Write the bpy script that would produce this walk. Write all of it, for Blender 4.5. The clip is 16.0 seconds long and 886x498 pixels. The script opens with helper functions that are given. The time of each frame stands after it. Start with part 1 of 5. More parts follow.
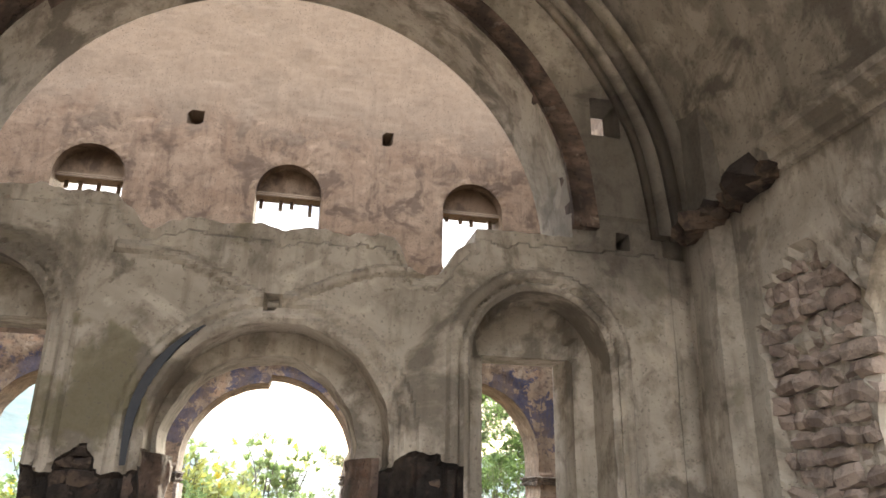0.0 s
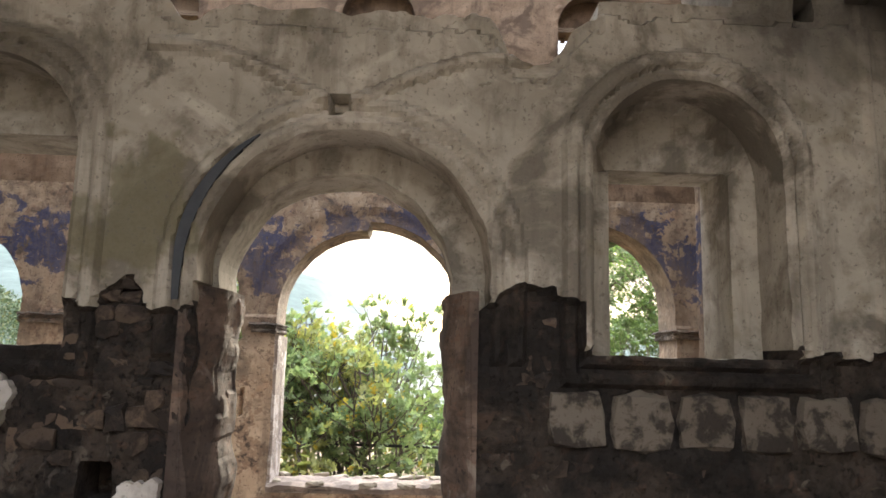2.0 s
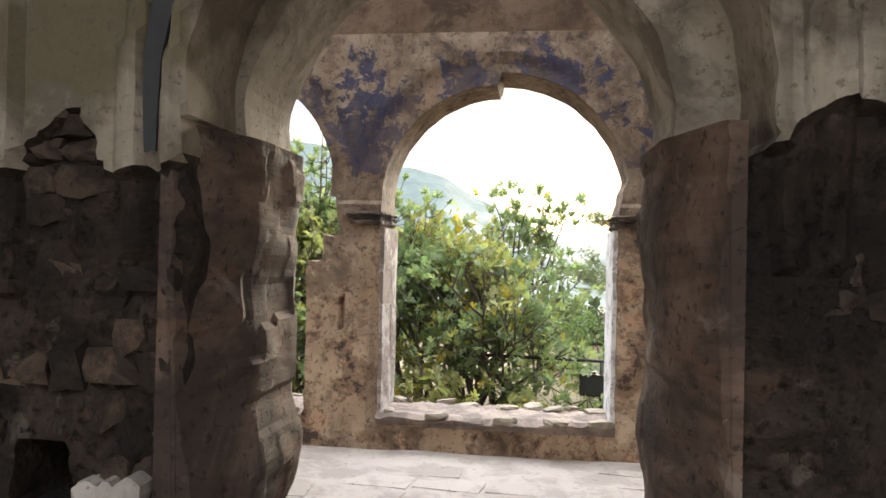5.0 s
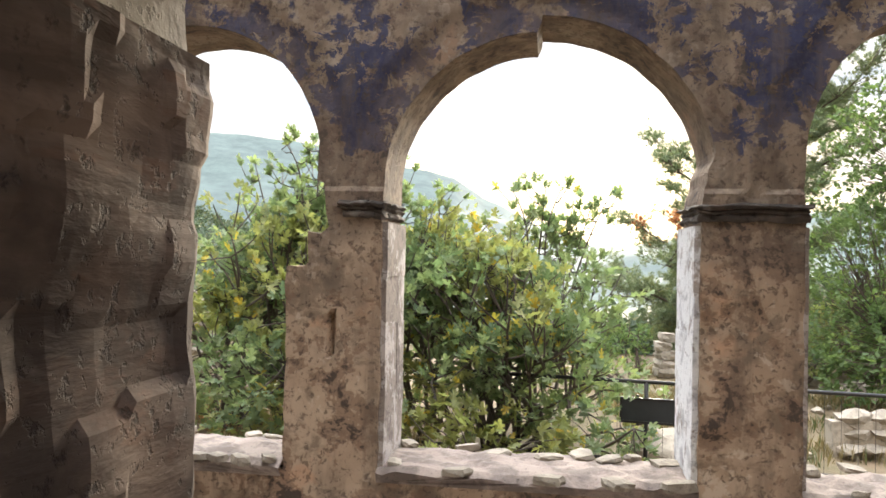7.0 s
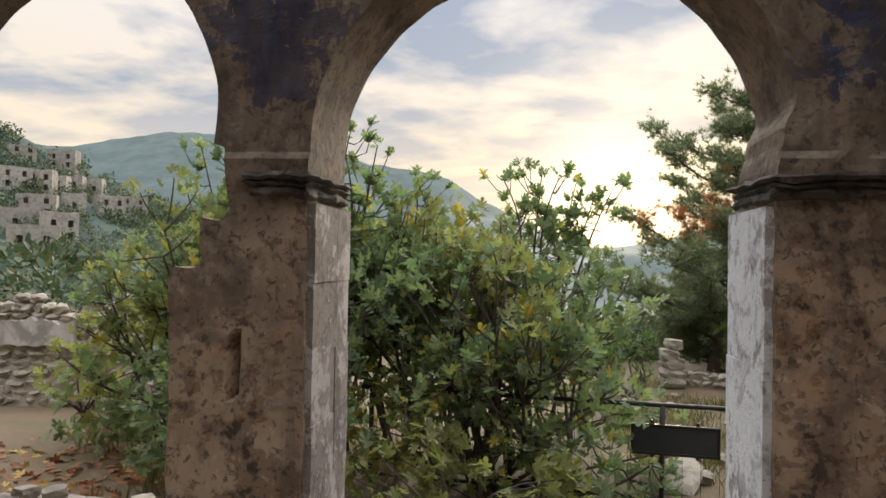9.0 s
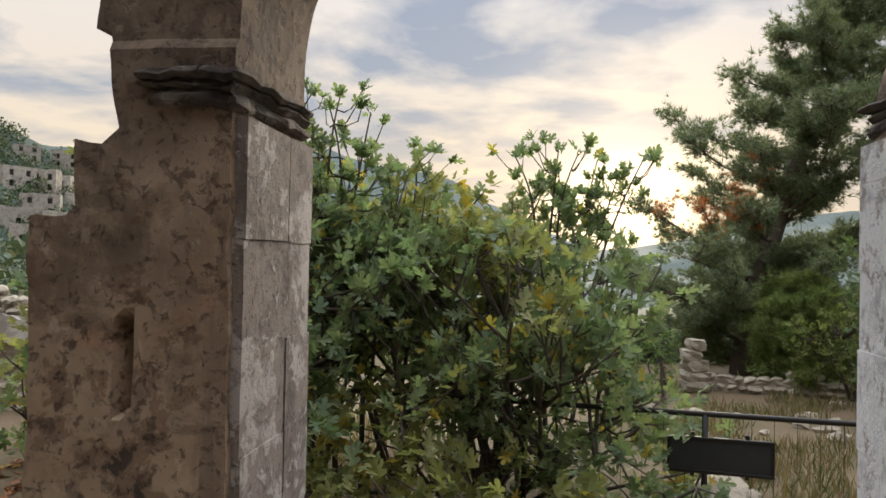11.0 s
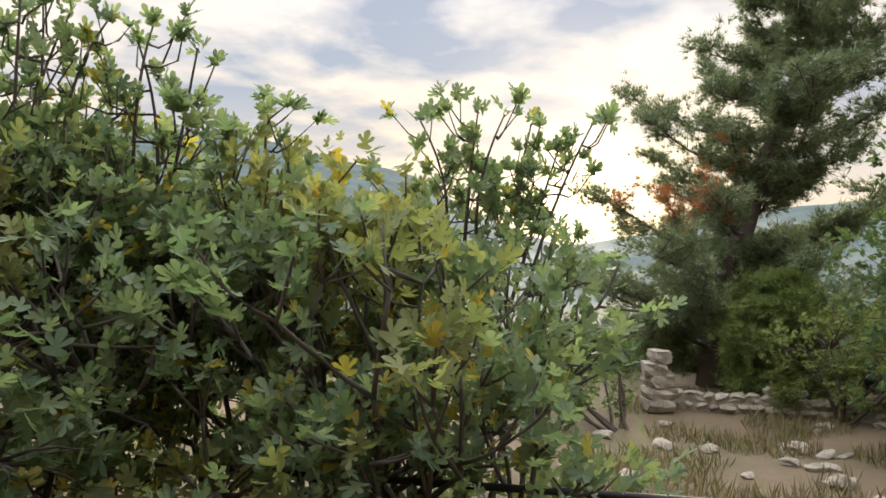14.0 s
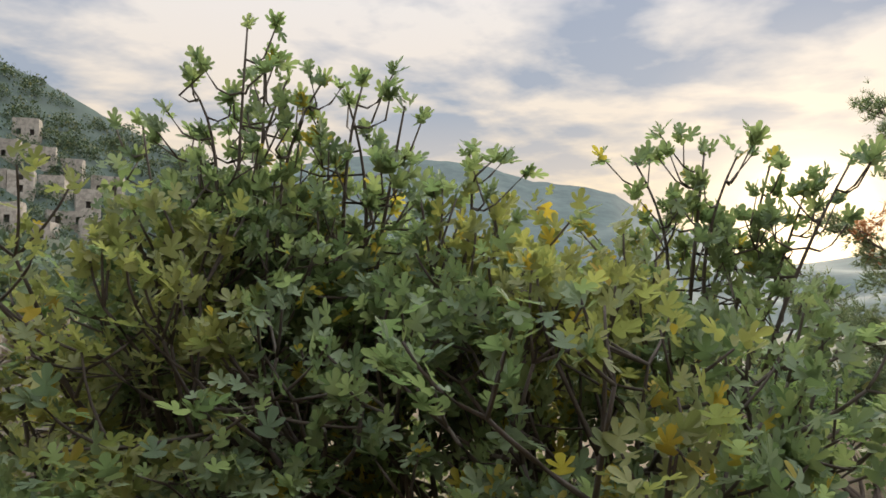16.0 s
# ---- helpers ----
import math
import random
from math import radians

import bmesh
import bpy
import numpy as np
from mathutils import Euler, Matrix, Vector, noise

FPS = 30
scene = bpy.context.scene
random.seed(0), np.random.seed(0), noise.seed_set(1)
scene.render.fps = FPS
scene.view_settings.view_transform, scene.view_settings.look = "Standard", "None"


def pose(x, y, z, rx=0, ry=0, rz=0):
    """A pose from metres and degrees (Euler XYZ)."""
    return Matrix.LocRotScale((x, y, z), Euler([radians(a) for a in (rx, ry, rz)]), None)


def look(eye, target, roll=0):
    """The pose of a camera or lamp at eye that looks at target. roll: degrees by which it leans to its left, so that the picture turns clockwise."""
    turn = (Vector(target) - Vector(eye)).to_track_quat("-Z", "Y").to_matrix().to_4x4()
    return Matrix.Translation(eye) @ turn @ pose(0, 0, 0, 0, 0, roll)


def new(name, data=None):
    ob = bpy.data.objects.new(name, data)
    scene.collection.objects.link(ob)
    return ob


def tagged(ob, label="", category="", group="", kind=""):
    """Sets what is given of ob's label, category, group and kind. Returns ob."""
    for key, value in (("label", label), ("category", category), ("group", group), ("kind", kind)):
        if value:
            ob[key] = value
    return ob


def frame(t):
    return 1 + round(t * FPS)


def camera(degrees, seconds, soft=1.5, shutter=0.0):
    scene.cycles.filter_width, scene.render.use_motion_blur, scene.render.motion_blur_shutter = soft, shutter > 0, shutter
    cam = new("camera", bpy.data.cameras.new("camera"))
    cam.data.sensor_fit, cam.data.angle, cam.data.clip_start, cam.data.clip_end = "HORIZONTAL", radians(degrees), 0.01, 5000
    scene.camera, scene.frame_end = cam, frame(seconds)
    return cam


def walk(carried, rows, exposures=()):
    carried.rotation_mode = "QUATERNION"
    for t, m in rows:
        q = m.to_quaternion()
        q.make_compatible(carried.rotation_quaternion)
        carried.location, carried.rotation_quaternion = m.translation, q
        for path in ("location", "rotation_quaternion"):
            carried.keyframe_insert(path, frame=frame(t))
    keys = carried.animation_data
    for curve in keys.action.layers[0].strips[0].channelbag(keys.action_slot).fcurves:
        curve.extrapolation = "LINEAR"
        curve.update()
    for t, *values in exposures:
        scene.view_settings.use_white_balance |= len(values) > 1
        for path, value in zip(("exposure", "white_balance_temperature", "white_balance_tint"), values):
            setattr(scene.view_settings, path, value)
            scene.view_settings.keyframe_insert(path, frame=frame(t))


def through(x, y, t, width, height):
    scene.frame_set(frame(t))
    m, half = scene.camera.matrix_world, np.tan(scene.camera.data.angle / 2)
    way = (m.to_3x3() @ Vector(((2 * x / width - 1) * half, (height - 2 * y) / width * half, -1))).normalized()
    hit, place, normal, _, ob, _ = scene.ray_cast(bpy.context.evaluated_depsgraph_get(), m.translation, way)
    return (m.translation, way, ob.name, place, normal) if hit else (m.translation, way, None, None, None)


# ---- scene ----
cam = camera(63.3, 16.0, soft=1.6)
METRES, EYE, TILT, LEAN, TURN = 9.5, 1.5, 0.0, 0.0, -12.0
ROWS = [
    (0.0, 0.0, 0.0, 0.0, -0.37, 19.1, -1.06),
    (0.5, 0.0018, 0.029, -0.0022, 0.97, 16.64, -1.29),
    (1.0, 0.0064, 0.0575, -0.0078, 3.18, 16.36, -1.12),
    (1.5, 0.0092, 0.0885, -0.0093, 6.72, 13.62, -1.13),
    (2.0, 0.005, 0.1216, -0.015, 9.41, 9.07, -1.44),
    (2.5, 0.001, 0.1565, -0.0191, 11.32, 3.61, -1.35),
    (3.0, -0.005, 0.1887, -0.0165, 13.65, 0.37, -1.4),
    (3.5, -0.0162, 0.2181, -0.0143, 15.07, 0.43, -1.49),
    (4.0, -0.0283, 0.2494, -0.0147, 16.0, 0.46, -1.44),
    (4.5, -0.0405, 0.2816, -0.0135, 18.56, 0.56, -1.4),
    (7.0, -0.1075, 0.445, -0.0119, 20.22, 0.8, -1.19),
    (7.5, -0.1172, 0.4784, -0.0124, 20.1, 0.8, -1.21),
    (8.0, -0.125, 0.5123, -0.012, 19.95, 0.83, -1.17),
    (8.5, -0.1305, 0.5489, -0.011, 19.77, 0.86, -1.06),
    (11.0, -0.1726, 0.6818, -0.029, 20.14, 0.98, -1.22),
    (11.5, -0.1804, 0.7093, -0.0257, 20.26, 1.07, -1.12),
    (12.0, -0.1862, 0.7375, -0.0272, 20.32, 1.17, -1.04),
    (12.5, -0.1854, 0.7699, -0.0302, 20.16, 1.13, -0.84),
    (13.0, -0.1809, 0.8148, -0.0332, 19.87, 0.97, -0.62),
    (13.5, -0.1806, 0.8594, -0.0312, 18.92, 0.89, -0.67),
    (14.0, -0.1836, 0.907, -0.0224, 17.13, 0.69, -0.85),
    (14.5, -0.1911, 0.9244, 0.001, 16.93, 1.72, -1.2),
    (15.0, -0.1997, 0.9245, 0.0064, 19.35, 2.13, -1.2),
    (15.5, -0.2046, 0.9313, 0.0054, 24.48, 1.98, -1.09),
    (16.0, -0.2065, 0.9373, 0.0056, 32.85, 2.0, -1.1),
]

WALK = [(t, pose(0, 0, EYE, TILT, LEAN, TURN) @ pose(METRES * x, METRES * y, METRES * z, 90 + pitch, roll, yaw)) for t, x, y, z, yaw, pitch, roll in ROWS]
# the film's camera opens up in the dark nave and closes down outside
STOPS = [(0.0, 4.0), (1.5, 3.7), (2.5, 3.6), (3.5, 3.55), (4.5, 3.3), (7.0, 3.2), (8.5, 2.1), (11.0, 1.85), (14.0, 2.15), (16.0, 1.85)]
walk(cam, WALK, STOPS)

# ---- sky, sun ----
SUN_AZ, SUN_EL = 6.0, 4.0      # degrees right of +y, and up: behind the saddle of the hills
world = bpy.data.worlds.new("evening_sky")
scene.world = world
world.use_nodes = True


class Nodes:
    """Short hand for building node trees."""

    def __init__(self, tree):
        self.t = tree

    def add(self, kind, **values):
        n = self.t.nodes.new(kind)
        for key, v in values.items():
            if key in n.inputs:
                n.inputs[key].default_value = v
        return n

    def link(self, a, b):
        self.t.links.new(a, b)

    def noise(self, vec, scale, detail=5.0, rough=0.6, dist=0.0):
        n = self.t.nodes.new("ShaderNodeTexNoise")
        n.inputs["Scale"].default_value = scale
        n.inputs["Detail"].default_value = detail
        n.inputs["Roughness"].default_value = rough
        n.inputs["Distortion"].default_value = dist
        self.link(vec, n.inputs["Vector"])
        return n.outputs["Fac"]

    def streak(self, vec, across, along, detail=5.0):
        """Noise drawn out downwards, as rain runs."""
        n = self.t.nodes.new("ShaderNodeVectorMath")
        n.operation = "MULTIPLY"
        n.inputs[1].default_value = (across, across, along)
        self.link(vec, n.inputs[0])
        return self.noise(n.outputs[0], 1.0, detail, 0.62, 0.3)

    def ramp(self, fac, stops):
        n = self.t.nodes.new("ShaderNodeValToRGB")
        e = n.color_ramp.elements
        while len(e) < len(stops):
            e.new(0.5)
        for el, (p, c) in zip(e, stops):
            el.position = p
            el.color = (c, c, c, 1) if isinstance(c, (int, float)) else (*c, 1)
        self.link(fac, n.inputs["Fac"])
        return n.outputs["Color"]

    def mix(self, fac, a, b, blend="MIX"):
        n = self.t.nodes.new("ShaderNodeMix")
        n.data_type, n.blend_type = "RGBA", blend
        for value, k in ((fac, 0), (a, 6), (b, 7)):
            if isinstance(value, bpy.types.NodeSocket):
                self.link(value, n.inputs[k])
            elif k == 0:
                n.inputs[0].default_value = value
            else:
                n.inputs[k].default_value = (*value, 1)
        return n.outputs[2]

    def math(self, op, a, b=0.0):
        n = self.t.nodes.new("ShaderNodeMath")
        n.operation = op
        for k, v in ((0, a), (1, b)):
            if isinstance(v, bpy.types.NodeSocket):
                self.link(v, n.inputs[k])
            else:
                n.inputs[k].default_value = v
        return n.outputs[0]


def make_sky():
    k = Nodes(world.node_tree)
    bg = world.node_tree.nodes["Background"]
    sky = world.node_tree.nodes.new("ShaderNodeTexSky")
    sky.sky_type, sky.sun_disc = "NISHITA", False
    sky.sun_elevation, sky.sun_rotation = radians(SUN_EL + 6), radians(SUN_AZ)
    sky.dust_density, sky.air_density, sky.ozone_density = 2.0, 1.0, 1.0
    co = world.node_tree.nodes.new("ShaderNodeTexCoord")
    sep = world.node_tree.nodes.new("ShaderNodeSeparateXYZ")
    k.link(co.outputs["Generated"], sep.inputs[0])
    # flat cloud deck: direction divided by height
    h = k.math("ADD", k.math("MAXIMUM", sep.outputs["Z"], 0.0), 0.11)
    cx, cy = k.math("DIVIDE", sep.outputs["X"], h), k.math("DIVIDE", sep.outputs["Y"], h)
    com = world.node_tree.nodes.new("ShaderNodeCombineXYZ")
    k.link(cx, com.inputs[0]), k.link(cy, com.inputs[1])
    big = k.noise(com.outputs[0], 0.8, 6, 0.52, 0.3)
    fine = k.noise(com.outputs[0], 2.6, 5, 0.55, 0.2)
    deck = k.math("ADD", k.math("MULTIPLY", big, 0.72), k.math("MULTIPLY", fine, 0.28))
    cover = k.ramp(deck, [(0.44, 0.0), (0.54, 1.0)])
    # the cloud's own light: cream low over the valley, blue-grey higher up
    low = k.ramp(sep.outputs["Z"], [(0.0, (0.30, 0.245, 0.165)), (0.10, (0.30, 0.25, 0.18)), (0.2, (0.275, 0.24, 0.20)), (0.36, (0.27, 0.255, 0.245)), (0.65, (0.90, 0.93, 1.0)), (1.0, (1.3, 1.35, 1.45))])
    grey = k.ramp(sep.outputs["Z"], [(0.0, (0.28, 0.22, 0.155)), (0.10, (0.22, 0.195, 0.17)), (0.22, (0.12, 0.135, 0.16)), (0.36, (0.112, 0.13, 0.165)), (0.65, (0.55, 0.60, 0.7)), (1.0, (0.9, 0.95, 1.05))])
    cloud = k.mix(cover, low, grey)
    # glow round the sun, behind the hills
    sd = Vector((math.sin(radians(SUN_AZ)) * math.cos(radians(SUN_EL)), math.cos(radians(SUN_AZ)) * math.cos(radians(SUN_EL)), math.sin(radians(SUN_EL))))
    dot = world.node_tree.nodes.new("ShaderNodeVectorMath")
    dot.operation = "DOT_PRODUCT"
    dot.inputs[1].default_value = sd
    k.link(co.outputs["Generated"], dot.inputs[0])
    glow = k.ramp(dot.outputs["Value"], [(0.965, 0.0), (0.990, 0.07), (0.9985, 0.42), (1.0, 1.0)])
    lit = k.mix(1.0, cloud, k.mix(glow, (0, 0, 0), (0.60, 0.45, 0.26)), "ADD")
    scaled = k.mix(1.0, lit, (9.0, 9.0, 9.0), "MULTIPLY")
    final = k.mix(0.99, sky.outputs[0], scaled)
    k.link(final, bg.inputs["Color"])
    bg.inputs["Strength"].default_value = 0.10


make_sky()
sun = new("sun", bpy.data.lights.new("sun", "SUN"))
sun.data.energy, sun.data.angle, sun.data.color = 1.0, radians(12), (1.0, 0.88, 0.70)
sun.matrix_world = look((0, 0, 0), (-math.sin(radians(SUN_AZ)), -math.cos(radians(SUN_AZ)), -math.tan(radians(SUN_EL + 8))))


# ---- materials ----
def material(name, rough=0.9, metal=0.0):
    m = bpy.data.materials.new(name)
    m.use_nodes = True
    k = Nodes(m.node_tree)
    k.m = m
    k.bsdf = m.node_tree.nodes["Principled BSDF"]
    k.bsdf.inputs["Roughness"].default_value = rough
    k.bsdf.inputs["Metallic"].default_value = metal
    k.bsdf.inputs["Specular IOR Level"].default_value = 0.25
    k.co = m.node_tree.nodes.new("ShaderNodeNewGeometry").outputs["Position"]
    k.gen = m.node_tree.nodes.new("ShaderNodeTexCoord").outputs["Object"]
    return k


def finish(k, colour, height=None, strength=0.5, distance=0.02):
    k.link(colour, k.bsdf.inputs["Base Color"])
    if height is not None:
        b = k.add("ShaderNodeBump")
        b.inputs["Strength"].default_value, b.inputs["Distance"].default_value = strength, distance
        k.link(height, b.inputs["Height"])
        k.link(b.outputs["Normal"], k.bsdf.inputs["Normal"])
    return k.m


def old_plaster(name, light, mid, dark, green=0.0, scale=1.0, spots=0.5, band=None):
    """Weathered lime plaster: broad tone, stains, pits."""
    k = material(name)
    a = k.noise(k.co, 1.1 * scale, 6, 0.62, 0.6)
    b = k.noise(k.co, 4.5 * scale, 6, 0.65, 0.3)
    c = k.noise(k.co, 38 * scale, 4, 0.6)
    col = k.mix(k.ramp(a, [(0.38, 0.0), (0.62, 1.0)]), light, mid)
    col = k.mix(k.math("MULTIPLY", k.ramp(b, [(0.50, 0.0), (0.68, 1.0)]), 0.7), col, dark)
    e = k.noise(k.co, 1.5 * scale, 7, 0.62, 0.5)
    col = k.mix(k.math("MULTIPLY", k.ramp(e, [(0.52, 0.0), (0.60, 1.0)]), 0.8), col, tuple(v * 0.7 for v in dark))
    run = k.streak(k.co, 6 * scale, 0.9 * scale)
    col = k.mix(k.math("MULTIPLY", k.ramp(run, [(0.52, 0.0), (0.62, 1.0)]), 0.38), col, tuple(v * 0.8 for v in dark))
    col = k.mix(k.math("MULTIPLY", k.ramp(e, [(0.36, 1.0), (0.42, 0.0)]), 0.6), col, tuple(min(0.8, v * 1.25) for v in light))
    if green:
        g = k.noise(k.co, 1.9, 4, 0.6, 0.2)
        dist = k.m.node_tree.nodes.new("ShaderNodeVectorMath")
        dist.operation = "DISTANCE"
        dist.inputs[1].default_value = (-1.12, 4.9, 2.12)
        k.link(k.co, dist.inputs[0])
        mould = k.math("ADD", k.math("MULTIPLY", dist.outputs["Value"], 0.85), k.math("MULTIPLY", k.math("SUBTRACT", g, 0.5), 1.3))
        col = k.mix(k.math("MULTIPLY", k.ramp(mould, [(0.20, 1.0), (0.27, 0.0)]), green), col, (0.115, 0.10, 0.05))
        col = k.mix(k.math("MULTIPLY", k.ramp(g, [(0.60, 0.0), (0.66, 1.0)]), green * 0.6), col, (0.13, 0.11, 0.06))
        # broad dark patch round the upper right corner, its edge broken by noise
        blackening = k.m.node_tree.nodes.new("ShaderNodeVectorMath")
        blackening.operation = "DISTANCE"
        blackening.inputs[1].default_value = (2.75, 4.8, 4.0)
        k.link(k.co, blackening.inputs[0])
        black = k.math("ADD", k.math("MULTIPLY", blackening.outputs["Value"], 0.5), k.math("MULTIPLY", k.math("SUBTRACT", a, 0.5), 0.8))
        col = k.mix(k.math("MULTIPLY", k.ramp(black, [(0.30, 1.0), (0.62, 0.0)]), 0.78), col, (0.05, 0.045, 0.04))
    if band:
        sep = k.add("ShaderNodeSeparateXYZ")
        k.link(k.co, sep.inputs[0])
        edge = k.math("ADD", k.math("DIVIDE", sep.outputs["Z"], 10.0), k.math("MULTIPLY", k.math("SUBTRACT", e, 0.5), 0.16))
        col = k.mix(k.math("MULTIPLY", k.ramp(edge, [(0.575, 0.0), (0.625, 1.0)]), 0.75), col, band)
    pit = k.ramp(c, [(0.60, 0.0), (0.66, 1.0)])
    col = k.mix(k.math("MULTIPLY", pit, spots), col, tuple(v * 0.35 for v in dark))
    col = k.mix(k.math("MULTIPLY", c, 0.35), col, tuple(v * 1.1 for v in mid))
    h = k.math("ADD", k.math("MULTIPLY", b, 0.6), k.math("SUBTRACT", k.math("MULTIPLY", c, 0.35), k.math("MULTIPLY", pit, 0.3)))
    return finish(k, col, h, 0.55, 0.02)


def painted_plaster():
    """Warm plaster of the porch with flaked blue paint above the imposts."""
    k = material("painted_plaster")
    a = k.noise(k.co, 1.3, 6, 0.6, 0.5)
    b = k.noise(k.co, 5.5, 7, 0.68, 0.4)
    c = k.noise(k.co, 34, 4, 0.6)
    col = k.mix(k.ramp(a, [(0.36, 0.0), (0.62, 1.0)]), (0.50, 0.37, 0.25), (0.38, 0.265, 0.175))
    col = k.mix(k.math("MULTIPLY", k.ramp(b, [(0.50, 0.0), (0.62, 1.0)]), 0.7), col, (0.17, 0.125, 0.085))
    col = k.mix(k.ramp(k.noise(k.co, 2.3, 5, 0.6, 0.2), [(0.60, 0.0), (0.68, 1.0)]), col, (0.50, 0.31, 0.19))
    loss = k.math("ADD", k.math("MULTIPLY", k.noise(k.co, 2.7, 7, 0.62, 0.6), 0.65), k.math("MULTIPLY", k.noise(k.co, 12, 5, 0.65, 0.4), 0.35))
    col = k.mix(k.math("MULTIPLY", k.ramp(loss, [(0.52, 0.0), (0.545, 1.0)]), 0.7), col, (0.22, 0.135, 0.085))
    col = k.mix(k.math("MULTIPLY", k.ramp(loss, [(0.575, 0.0), (0.60, 1.0)]), 0.85), col, (0.045, 0.036, 0.03))
    col = k.mix(k.math("MULTIPLY", k.ramp(loss, [(0.415, 1.0), (0.435, 0.0)]), 0.7), col, (0.56, 0.44, 0.32))
    sep = k.add("ShaderNodeSeparateXYZ")
    k.link(k.co, sep.inputs[0])
    # grey-brown tone over the plaster above a wavy height line
    high_dark = k.math("ADD", sep.outputs["Z"], k.math("MULTIPLY", k.math("SUBTRACT", k.noise(k.co, 1.7, 7, 0.62, 0.5), 0.5), 2.6))
    col = k.mix(k.math("MULTIPLY", k.ramp(k.math("DIVIDE", high_dark, 8.0), [(0.15, 0.0), (0.20, 1.0)]), 0.5), col, (0.085, 0.068, 0.055))
    wav = k.math("ADD", sep.outputs["Z"], k.math("MULTIPLY", k.math("SUBTRACT", k.noise(k.co, 2.6, 6, 0.65), 0.5), 1.4))
    zone = k.ramp(k.math("DIVIDE", wav, 8.0), [(0.262, 0.0), (0.266, 1.0), (0.36, 1.0), (0.366, 0.0)])
    flake = k.ramp(k.math("ADD", k.math("MULTIPLY", k.noise(k.co, 1.9, 3, 0.5, 0.3), 0.45), k.math("MULTIPLY", k.noise(k.co, 7.0, 8, 0.7, 0.5), 0.55)), [(0.492, 0.0), (0.504, 1.0)])
    inside = k.ramp(k.math("DIVIDE", sep.outputs["Y"], 10.0), [(0.8475, 1.0), (0.8485, 0.0)])
    paint = k.math("MULTIPLY", k.math("MULTIPLY", zone, flake), inside)
    blue = k.mix(c, (0.022, 0.026, 0.058), (0.055, 0.06, 0.11))
    col = k.mix(paint, col, blue)
    run = k.streak(k.co, 5.5, 0.8)
    col = k.mix(k.math("MULTIPLY", k.ramp(run, [(0.48, 0.0), (0.64, 1.0)]), 0.6), col, (0.13, 0.095, 0.068))
    c2 = k.noise(k.co, 27, 6, 0.66, 0.5)
    pit = k.ramp(c2, [(0.54, 0.0), (0.62, 1.0)])
    col = k.mix(k.math("MULTIPLY", pit, 0.7), col, (0.10, 0.07, 0.05))
    h = k.math("ADD", k.math("MULTIPLY", b, 0.6), k.math("SUBTRACT", k.math("MULTIPLY", c, 0.3), k.math("MULTIPLY", pit, 0.35)))
    return finish(k, col, h, 0.6, 0.02)


def stone(name, a, b, dark, scale=1.0, vary=0.5):
    k = material(name)
    rnd = k.m.node_tree.nodes.new("ShaderNodeObjectInfo").outputs["Random"]
    n = k.noise(k.co, 6 * scale, 6, 0.65, 0.3)
    c = k.noise(k.co, 45 * scale, 4, 0.65)
    col = k.mix(rnd, a, b)
    col = k.mix(k.math("MULTIPLY", k.ramp(n, [(0.46, 0.0), (0.57, 1.0)]), vary), col, dark)
    pit = k.ramp(c, [(0.6, 0.0), (0.7, 1.0)])
    col = k.mix(k.math("MULTIPLY", pit, 0.6), col, tuple(v * 0.4 for v in dark))
    return finish(k, col, k.math("ADD", n, k.math("MULTIPLY", c, 0.4)), 0.75, 0.02)


NAVE = old_plaster("nave_plaster", (0.44, 0.39, 0.32), (0.28, 0.245, 0.195), (0.105, 0.086, 0.064), green=0.75)
# colours kept dark in place of shade from a gallery roof, not built
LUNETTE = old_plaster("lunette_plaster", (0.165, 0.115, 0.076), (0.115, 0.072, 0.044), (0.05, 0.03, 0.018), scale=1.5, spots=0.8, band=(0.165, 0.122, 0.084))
WHITE = old_plaster("white_plaster", (0.52, 0.48, 0.43), (0.42, 0.385, 0.34), (0.22, 0.19, 0.16))
VAULT = old_plaster("vault_plaster", (0.38, 0.33, 0.265), (0.24, 0.21, 0.165), (0.085, 0.07, 0.055))
PORCH = painted_plaster()
RUBBLE = stone("sooty_rubble", (0.028, 0.023, 0.020), (0.125, 0.088, 0.062), (0.016, 0.013, 0.012), 1.0, 0.75)


